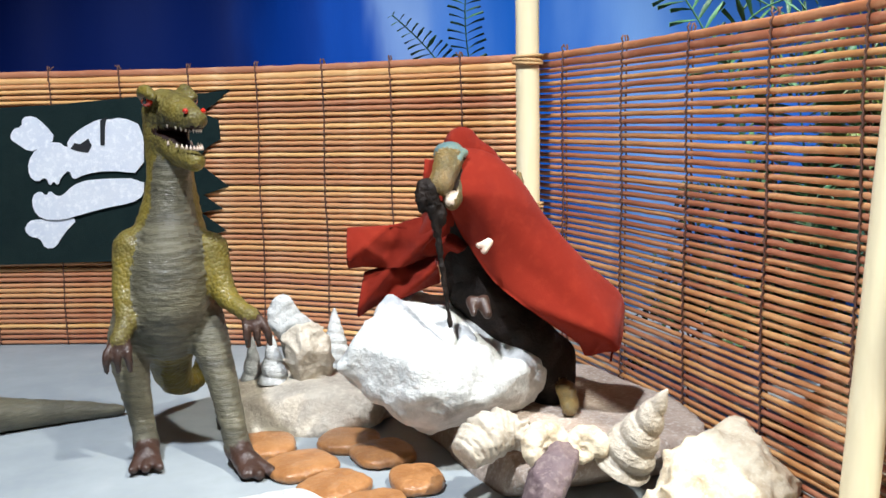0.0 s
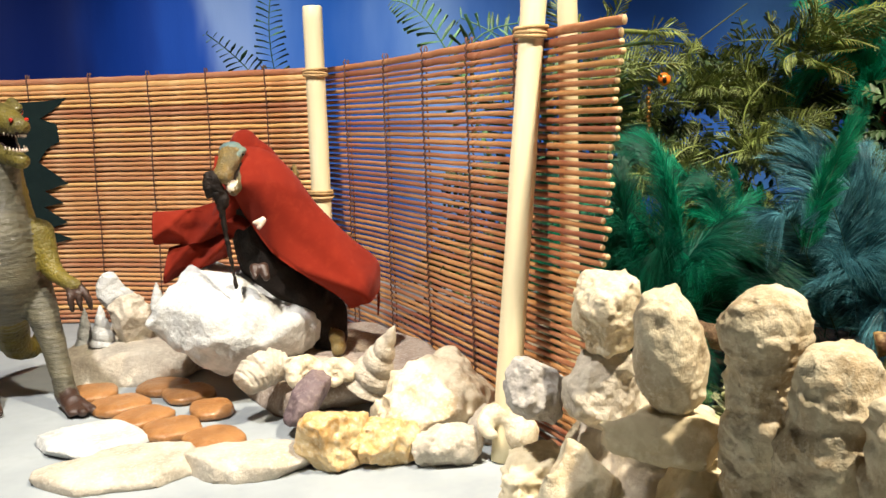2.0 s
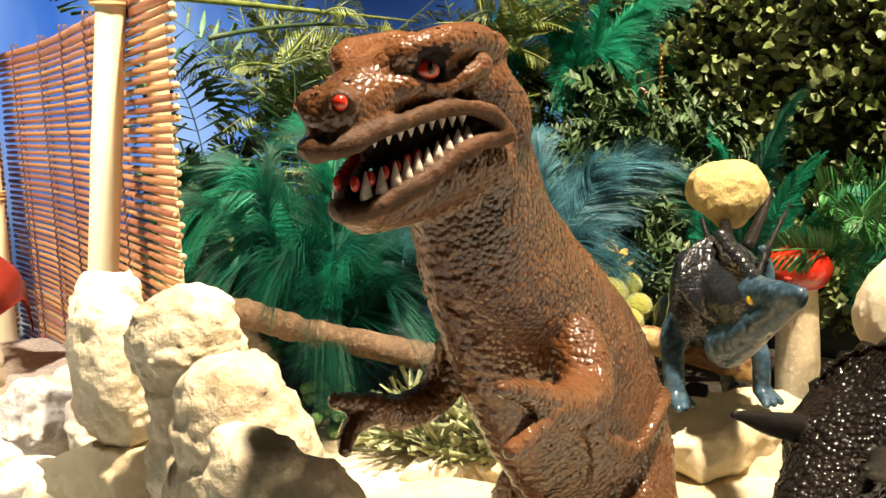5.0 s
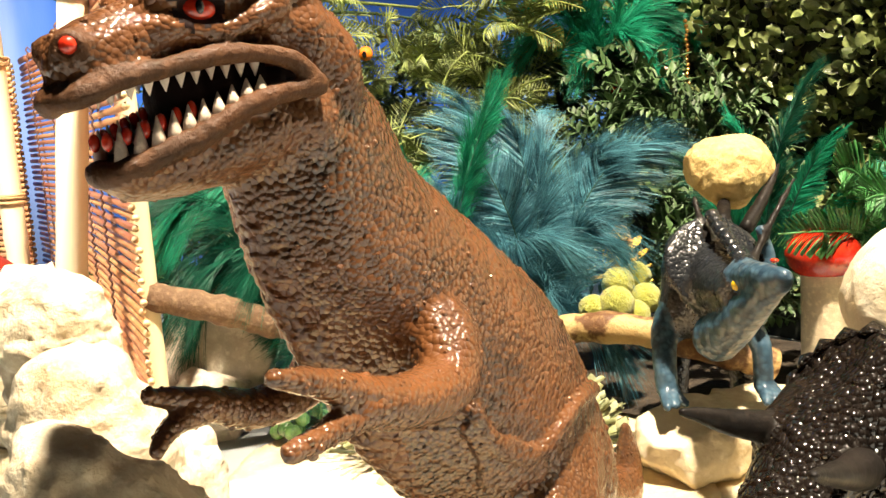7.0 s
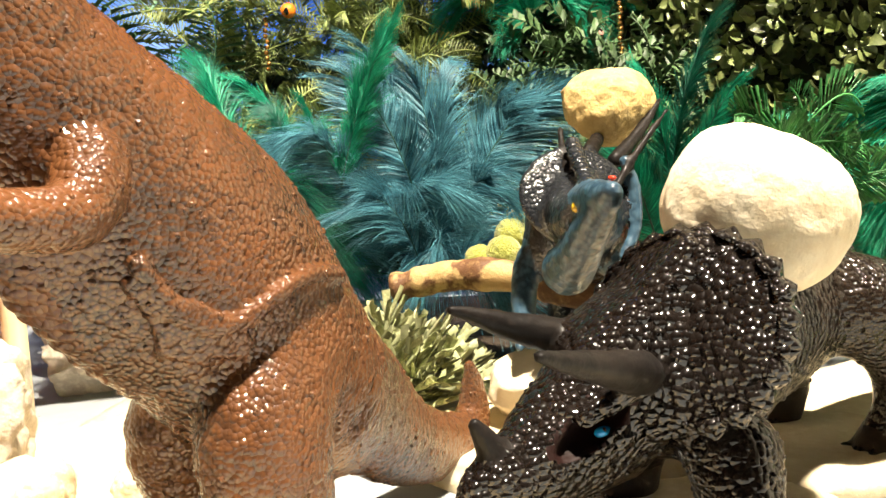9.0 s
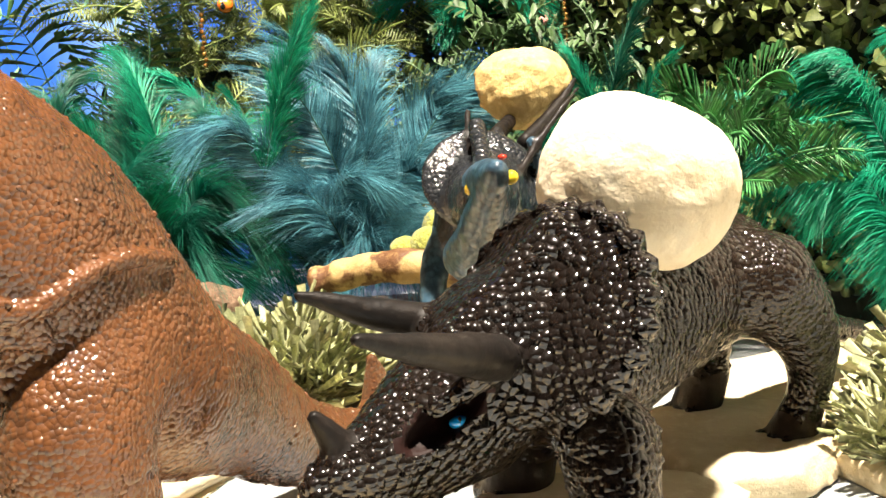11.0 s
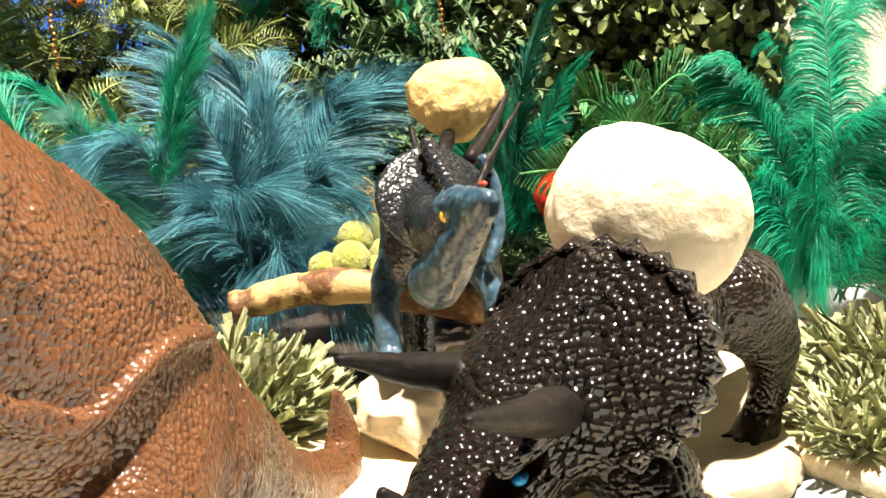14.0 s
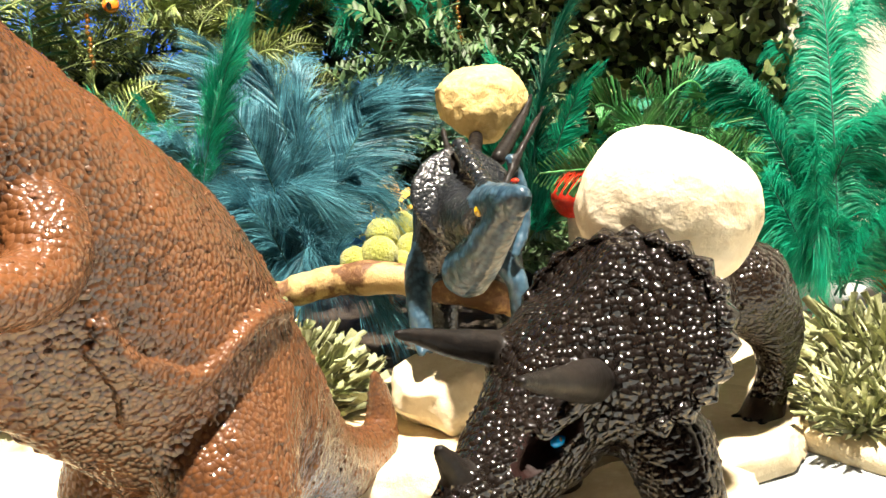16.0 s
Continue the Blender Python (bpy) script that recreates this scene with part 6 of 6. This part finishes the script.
feather_plant("emerald feathers rising behind the teal tuft", (0.560, 0.735, 0.055), [(0.5476, 0.7368, 0.1262), (0.5055, 0.7895, 0.1475), (0.520, 0.730, 0.105), (0.535, 0.690, 0.035)], M_FGREEN, 9, 0.014, 0.15, 0.006, arch=0.2)
feather_plant("bright green feather palm above the bushes", (0.705, 0.790, 0.165), [(0.668, 0.812, 0.212), (0.682, 0.815, 0.230), (0.705, 0.800, 0.240), (0.730, 0.785, 0.235), (0.767, 0.757, 0.212), (0.755, 0.770, 0.190), (0.665, 0.800, 0.185), (0.685, 0.780, 0.170), (0.720, 0.765, 0.175), (0.690, 0.795, 0.215)], M_FGREEN, 5, 0.028, 0.4, 0.005, arch=0.4)
feather_plant("emerald feather fan behind the round stone", (0.684, 0.628, 0.050), [(0.696, 0.602, 0.122), (0.694, 0.612, 0.150), (0.722, 0.598, 0.105), (0.735, 0.590, 0.085), (0.655, 0.645, 0.112), (0.660, 0.630, 0.095), (0.675, 0.640, 0.130), (0.705, 0.605, 0.080)], M_FGREEN, 6, 0.017, 0.25, 0.006, mats=[M_FGREEN, M_FDARK, M_FGREEN])
feather_plant("tall emerald feather palm before the cream board", (0.785, 0.548, 0.015), [(0.812, 0.568, 0.158), (0.835, 0.552, 0.150), (0.795, 0.575, 0.125), (0.768, 0.585, 0.118), (0.742, 0.581, 0.086), (0.748, 0.568, 0.068), (0.770, 0.545, 0.088), (0.800, 0.525, 0.095), (0.835, 0.520, 0.108), (0.760, 0.540, 0.040), (0.790, 0.515, 0.050), (0.825, 0.510, 0.055), (0.850, 0.535, 0.080)], M_FGREEN, 7, 0.030, 0.95, 0.010, arch=0.55)


def leaf(size, fold=0.25, n=3, wide=0.5):
    """A pointed oval leaf along +x with a folded midrib."""
    v, f = [], []
    for i in range(n + 1):
        s = i / n
        w = wide * size * math.sin(math.pi * (0.08 + 0.86 * s)) ** 0.8
        v += [(s * size, -w / 2, fold * w), (s * size, 0, -0.12 * size * s * s), (s * size, w / 2, fold * w)]
    for i in range(n):
        for j in range(2):
            a = 3 * i + j
            f.append((a, a + 1, a + 4, a + 3))
    return v, f


def scatter(name, label, category, items, material, kind="stuff"):
    """Joins many small shapes, each (vertices, faces, matrix), into one mesh."""
    V, F = [], []
    for v, f, m in items:
        b = len(V)
        A = np.array(m)
        q = np.array(v) @ A[:3, :3].T + A[:3, 3]
        V.extend(map(tuple, q))
        F.extend([tuple(x + b for x in p) for p in f])
    return thing(name, label, category, kind=kind, data=mesh_from(name, V, F, [material]))


def aimed(p, d, roll, s=1.0):
    return Matrix.Translation(p) @ Vector(d).to_track_quat("X", "Z").to_matrix().to_4x4() @ Matrix.Rotation(roll, 4, "X") @ Matrix.Scale(s, 4)


def hedge():
    rnd = random.Random(31)
    a, b = Vector((0.752, 0.835, 0)), Vector((0.792, 0.575, 0))
    d = (b - a).normalized()
    nrm = Vector((-d.y, d.x, 0))
    nrm = nrm if nrm.x < 0 else -nrm
    length = (b - a).length
    base = [leaf(1.0, 0.30, 4, 0.85), leaf(1.0, 0.38, 4, 0.78)]
    items = []
    for _ in range(8200):
        s, z = rnd.uniform(-0.01, length + 0.006), rnd.uniform(0.02, 0.236)
        top = 0.226 + 0.012 * math.sin(s * 60) + rnd.uniform(-0.006, 0.006)
        if z > top:
            continue
        depth = rnd.uniform(-0.012, 0.010) + 0.006 * math.sin(s * 90) * math.sin(z * 110)
        p = a + d * s + nrm * depth + Vector((0, 0, z))
        dirn = nrm * rnd.uniform(0.2, 1.0) + d * rnd.gauss(0, 0.7) + Vector((0, 0, rnd.gauss(0.25, 0.6)))
        v, f = base[rnd.randrange(2)]
        items.append((v, f, aimed(p, dirn, rnd.uniform(0, 6.28), rnd.uniform(0.0055, 0.0088))))
    scatter("boxwood_hedge", "clipped boxwood hedge mat of small glossy leaves", "hedge", items, M_BOX)
    # almost black board added behind the leaves, so the gaps between them stay dark
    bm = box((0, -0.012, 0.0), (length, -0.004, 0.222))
    ob = built("hedge_backing", bm, M_GAPDARK, "near-black board added behind the hedge leaves to darken the gaps", "board")
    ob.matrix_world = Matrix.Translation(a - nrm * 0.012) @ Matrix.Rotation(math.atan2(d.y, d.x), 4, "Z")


hedge()


def sprig(a, b, bow, pairs, size, rnd, wide=0.25, up=0.25, angle=1.0):
    """Leaflets in pairs along a bent stem: (items, stem)."""
    pts = curve_points(a, b, bow, pairs + 2)
    base = leaf(1.0, 0.1, 2, wide)
    out = []
    face = Vector((rnd.gauss(0, 0.5), -1, rnd.gauss(0.3, 0.4))).normalized()
    for i in range(1, pairs + 2):
        s = i / (pairs + 1)
        d = (pts[min(i + 1, pairs + 1)] - pts[i - 1]).normalized()
        ac = d.cross(face).normalized()
        l = size * (math.sin(math.pi * (0.15 + 0.8 * s)) ** 0.7)
        for sg in (1, -1):
            out.append((*base, aimed(pts[i], d * up + ac * sg * angle + face * rnd.gauss(0, 0.12), rnd.uniform(-0.4, 0.4), l * rnd.uniform(0.85, 1.1))))
    st = tube(pts, 0.0005, 0, 4, False)
    out.append((st[0], st[1], Matrix.Identity(4)))
    return out


def foliage(name, label, category, stems, material, seed, pairs, size, wide, up=0.4, bow=0.15):
    rnd = random.Random(seed)
    items = []
    for a, b in stems:
        w = Vector((rnd.gauss(0, bow), rnd.gauss(0, bow), abs(rnd.gauss(0.0, bow)))) * (Vector(b) - Vector(a)).length
        items += sprig(a, b, w, pairs, size * rnd.uniform(0.85, 1.15), rnd, wide, up)
    return scatter(name, label, category, items, material)


def spray(c, n, length, rnd, lo=-0.2, hi=1.0, flat=1.0):
    out = []
    for _ in range(n):
        d = Vector((rnd.gauss(0, 1), rnd.gauss(-0.3, 0.7) * flat, rnd.uniform(lo, hi))).normalized()
        a = Vector(c) + Vector((rnd.gauss(0, 1), rnd.gauss(0, 1), rnd.gauss(0, 1))) * length * 0.12
        out.append((tuple(a), tuple(a + d * length * rnd.uniform(0.7, 1.2))))
    return out


R2 = random.Random(41)
for i, c in enumerate([(0.46, 0.90, 0.05), (0.50, 0.90, 0.10), (0.55, 0.91, 0.06), (0.60, 0.90, 0.11), (0.65, 0.88, 0.07), (0.69, 0.86, 0.12), (0.72, 0.83, 0.07), (0.72, 0.82, 0.16), (0.66, 0.87, 0.16), (0.58, 0.91, 0.14)]):
    foliage("thicket", "dense dark green plastic shrub behind the plants", "plant", spray(c, 34, 0.056, R2), M_THICKET, 80 + i, 8, 0.013, 0.55, 0.6)
# ferns over the fence and by the sky cloth
foliage("fern", "dark green fern frond over the bamboo fence", "fern", [((0.350, 1.070, 0.16), (0.300, 1.055, 0.232)), ((0.362, 1.060, 0.17), (0.352, 1.045, 0.27))], M_FERN, 1, 20, 0.014, 0.30)
foliage("fern", "dark green ferns rising behind the right fence", "fern", [((0.475, 0.87, 0.10), (0.432, 0.86, 0.225)), ((0.48, 0.87, 0.09), (0.462, 0.84, 0.22)), ((0.480, 0.86, 0.06), (0.435, 0.83, 0.175)), ((0.50, 0.86, 0.09), (0.52, 0.83, 0.19)), ((0.47, 0.89, 0.12), (0.400, 0.90, 0.24)), ((0.49, 0.86, 0.03), (0.45, 0.80, 0.13))], M_FERN, 2, 20, 0.022, 0.2)
for i, c in enumerate([(0.545, 0.87, 0.15), (0.600, 0.86, 0.17), (0.640, 0.83, 0.16), (0.560, 0.83, 0.10), (0.620, 0.80, 0.12), (0.655, 0.80, 0.20), (0.52, 0.85, 0.18), (0.58, 0.80, 0.06)]):
    foliage("needle_bush", "yellow-green plastic needle sprigs", "plant", spray(c, 20, 0.058, R2), M_PINE, 10 + i, 26, 0.012, 0.09, 0.8)
for i, c in enumerate([(0.690, 0.765, 0.115), (0.715, 0.770, 0.145), (0.735, 0.735, 0.120), (0.700, 0.720, 0.080), (0.660, 0.740, 0.10), (0.640, 0.77, 0.075), (0.735, 0.70, 0.09), (0.67, 0.70, 0.05), (0.53, 0.80, 0.06), (0.47, 0.81, 0.09), (0.45, 0.82, 0.05), (0.70, 0.66, 0.04)]):
    foliage("leafy_bush", "small-leaved green plastic bush", "plant", spray(c, 24, 0.042, R2), M_BUSH, 30 + i, 7, 0.0085, 0.55, 0.6)
foliage("needle_bush", "light green feathery sprigs behind the pale stone", "plant", spray((0.722, 0.598, 0.075), 20, 0.05, R2, 0.0, 0.6), M_SPRUCE, 50, 30, 0.015, 0.07, 0.9)


def twig(name, label, pts, radii, material, seed, cut=True):
    rnd = random.Random(seed)
    line = rod_line(pts, 10)
    rr = np.interp(np.linspace(0, 1, len(line)), np.linspace(0, 1, len(radii)), radii)
    rr = [r * (1 + 0.10 * rnd.uniform(-1, 1)) for r in rr]
    v, f, m = tube([tuple(p) for p in line], rr, 0, 14)
    return thing(name, label, "branch", data=mesh_from(name, v, f, [material, M_WOOD if cut else material], [0] * (len(f) - 2) + [1, 1]))


twig("branch", "brown barked branch leaning on the boulder", [(0.413, 0.690, 0.078), (0.442, 0.690, 0.068), (0.470, 0.690, 0.056), (0.500, 0.684, 0.046), (0.532, 0.676, 0.035)], [0.0058, 0.0065, 0.0060, 0.0068, 0.0075], M_BARK, 1)
twig("log", "peeled yellow-brown log with a cut end", [(0.556, 0.641, 0.046), (0.575, 0.625, 0.051), (0.592, 0.606, 0.051), (0.612, 0.586, 0.044), (0.635, 0.575, 0.036)], [0.0058, 0.0062, 0.0066, 0.0062, 0.006], M_LOG, 2)
foliage("creeper", "long thin green stem leaning through the plants", "plant", [((0.545, 0.86, 0.10), (0.640, 0.84, 0.235))], M_PINE, 60, 3, 0.004, 0.2)


def blade(name, label, a, b, r, material, sag=0.0):
    v, f, m = tube([tuple(p) for p in curve_points(a, b, (0, 0, -sag), 12)], [r * (1 - 0.5 * i / 11) for i in range(12)], 0, 8)
    return thing(name, label, "stem", data=mesh_from(name, v, f, [material]))


blade("green_stem", "long pale green stem leaning from the bamboo mat", (0.425, 0.700, 0.203), (0.660, 0.925, 0.221), 0.0017, M_PINE)
blade("dark_stem", "thin dark stem hanging among the ferns", (0.455, 0.760, 0.192), (0.640, 0.880, 0.205), 0.0014, M_THICKET, -0.008)


def grass_clump(label, c, r, h, n, seed):
    rnd = random.Random(seed)
    items = []
    for _ in range(n):
        a, q = rnd.uniform(0, 6.283), math.sqrt(rnd.random())
        foot = Vector((c[0] + r * q * math.cos(a), c[1] + r * q * math.sin(a), c[2] + rnd.uniform(0, h * 0.55) * (1 - 0.5 * q)))
        for k in range(12):
            d = Vector((rnd.gauss(0.6 * q * math.cos(a), 0.75), rnd.gauss(0.6 * q * math.sin(a), 0.75), rnd.uniform(0.15, 1.1)))
            v, f = leaf(1.0, 0.25, 2, 0.085)
            items.append((v, f, aimed(foot, d, rnd.uniform(0, 6.28), h * rnd.uniform(0.30, 0.66))))
    return scatter("grass_clump", label, "plant", items, M_GRASS)


grass_clump("spiky sage-green plastic grass by the branch", (0.517, 0.652, 0.004), 0.028, 0.034, 120, 1)
grass_clump("spiky pale green plastic grass by the log", (0.541, 0.618, 0.006), 0.022, 0.041, 190, 2)
grass_clump("spiky sage-green plastic grass among flagstones", (0.668, 0.462, 0.006), 0.014, 0.026, 55, 3)
grass_clump("spiky plastic grass beside the flagstones", (0.703, 0.478, 0.006), 0.016, 0.036, 80, 4)


def bead_plant():
    rnd = random.Random(8)
    sets = []
    for _ in range(46):
        a, q = rnd.uniform(0, 6.283), math.sqrt(rnd.random())
        r = rnd.uniform(0.0028, 0.0044)
        sets.append(orb((0.483 + 0.022 * q * math.cos(a), 0.703 + 0.018 * q * math.sin(a), 0.006 + 0.024 * (1 - q * 0.6) * rnd.random()), (r, r, r * 0.9), 0, 6))
    v, f, i = merge(*sets)
    thing("bead_plant", "succulent plant of round green beads", "plant", kind="stuff", data=mesh_from("bead_plant", v, f, [M_BEAD]))


bead_plant()


def pompoms():
    ob = thing("pompom_plant", "yellow-green flocked ball plant behind the log", "plant")
    for c, r in (((0.613, 0.648, 0.062), 0.0075), ((0.602, 0.634, 0.056), 0.0080), ((0.622, 0.640, 0.055), 0.0070), ((0.594, 0.640, 0.054), 0.0065), ((0.612, 0.634, 0.050), 0.0065), ((0.625, 0.650, 0.064), 0.0065)):
        v, f, i = nets([ball(c, r)], 0.0008, ((700, 0.0008),))
        part("pompom", mesh_from("pompom", v, f, [M_MOSS]), None, ob)
    v, f, m = tube([(0.617, 0.652, 0.0), (0.614, 0.648, 0.03), (0.612, 0.644, 0.055)], 0.0011, 0, 6)
    part("stalk", mesh_from("stalk", v, f, [M_BARK]), None, ob)


pompoms()
v, f, i = tube(curve_points((0.6335, 0.687, 0.056), (0.6465, 0.681, 0.060), (0.0, 0.0, 0.024), 14), [0.0010 + 0.0012 * math.sin(math.pi * k / 13) for k in range(14)], 0, 10)
thing("bark_curl", "tan curl of bark behind the golden sprig", "bark", data=mesh_from("bark_curl", v, f, [M_RAFFIA]))
foliage("golden_sprig", "golden orange leaf sprig", "plant", [((0.640, 0.675, 0.045), (0.637, 0.683, 0.080)), ((0.638, 0.675, 0.05), (0.630, 0.680, 0.075))], M_GOLDLEAF, 70, 5, 0.011, 0.5)


def hanging_berry(label, c, r, material, top):
    ob = thing("berry", label, "berry", "hanging berries")
    v, f, i = orb(c, r, 0, 12)
    part("fruit", mesh_from("fruit", v, f, [material]), None, ob)
    v, f, i = orb((c[0] - 0.002, c[1] - r * 0.75, c[2] - r * 0.2), (r * 0.35, r * 0.3, r * 0.5), 0, 6)
    part("seed_spot", mesh_from("seed_spot", v, f, [M_PUPIL]), None, ob, "black seed spot")
    v, f, i = tube([c, (c[0] + 0.004, c[1] + 0.01, (c[2] + top) / 2), (c[0] + 0.002, c[1] + 0.02, top)], 0.0004, 0, 5)
    part("stalk", mesh_from("stalk", v, f, [M_STAFFSHADE]), None, ob)


hanging_berry("orange berry on a dark stalk", (0.568, 0.835, 0.1838), 0.0045, M_ORANGE, 0.21)
hanging_berry("red-orange berry on a dark stalk", (0.715, 0.788, 0.153), 0.0043, M_RED, 0.18)
hanging_berry("pink berry on a dark stalk", (0.730, 0.758, 0.161), 0.0036, M_PINK, 0.18)


def bead_string(label, x, y, z0, z1):
    ob = thing("bead_string", label, "bead string", "bead strings")
    n = int((z1 - z0) / 0.0028)
    v, f, i = orb((0, 0, 0), 0.0014, 0, 5)
    me = mesh_from("bead", v, f, [M_GOLD])
    for k in range(n + 1):
        part("bead", me, None, ob).location = (x + 0.0006 * math.sin(k * 1.7), y, z0 + (z1 - z0) * k / n)


bead_string("gold-red bead string hanging in the hedge", 0.744, 0.756, 0.150, 0.190)
bead_string("gold-red bead string hanging by the berry", 0.553, 0.831, 0.150, 0.178)


def mushroom():
    ob = thing("toy_mushroom", "toy mushroom with a glossy red cap", "mushroom")
    v, f, i = nets(chain([(0.697, 0.607, 0.0, 0.011), (0.696, 0.607, 0.03, 0.0105), (0.695, 0.607, 0.060, 0.0095)], 0, 0.004), 0.001)
    part("stem", mesh_from("stem", v, f, [M_STEM]), None, ob, "cream stem")
    v, f, i = nets([ball((0.695, 0.607, 0.070), (0.0165, 0.0165, 0.0125)), ball((0.695, 0.607, 0.056), (0.020, 0.020, 0.006), 0, 0.002, "-")], 0.0009)
    part("cap", mesh_from("cap", v, f, [M_RED]), None, ob, "glossy red cap")


mushroom()
v, f, i = nets([ball((0.858, 0.552, 0.017), (0.019, 0.019, 0.017))], 0.0012, ((300, 0.001),))
thing("orange_fruit", "orange toy fruit by the cream board", "fruit", data=mesh_from("orange_fruit", v, f, [M_ORANGE]))
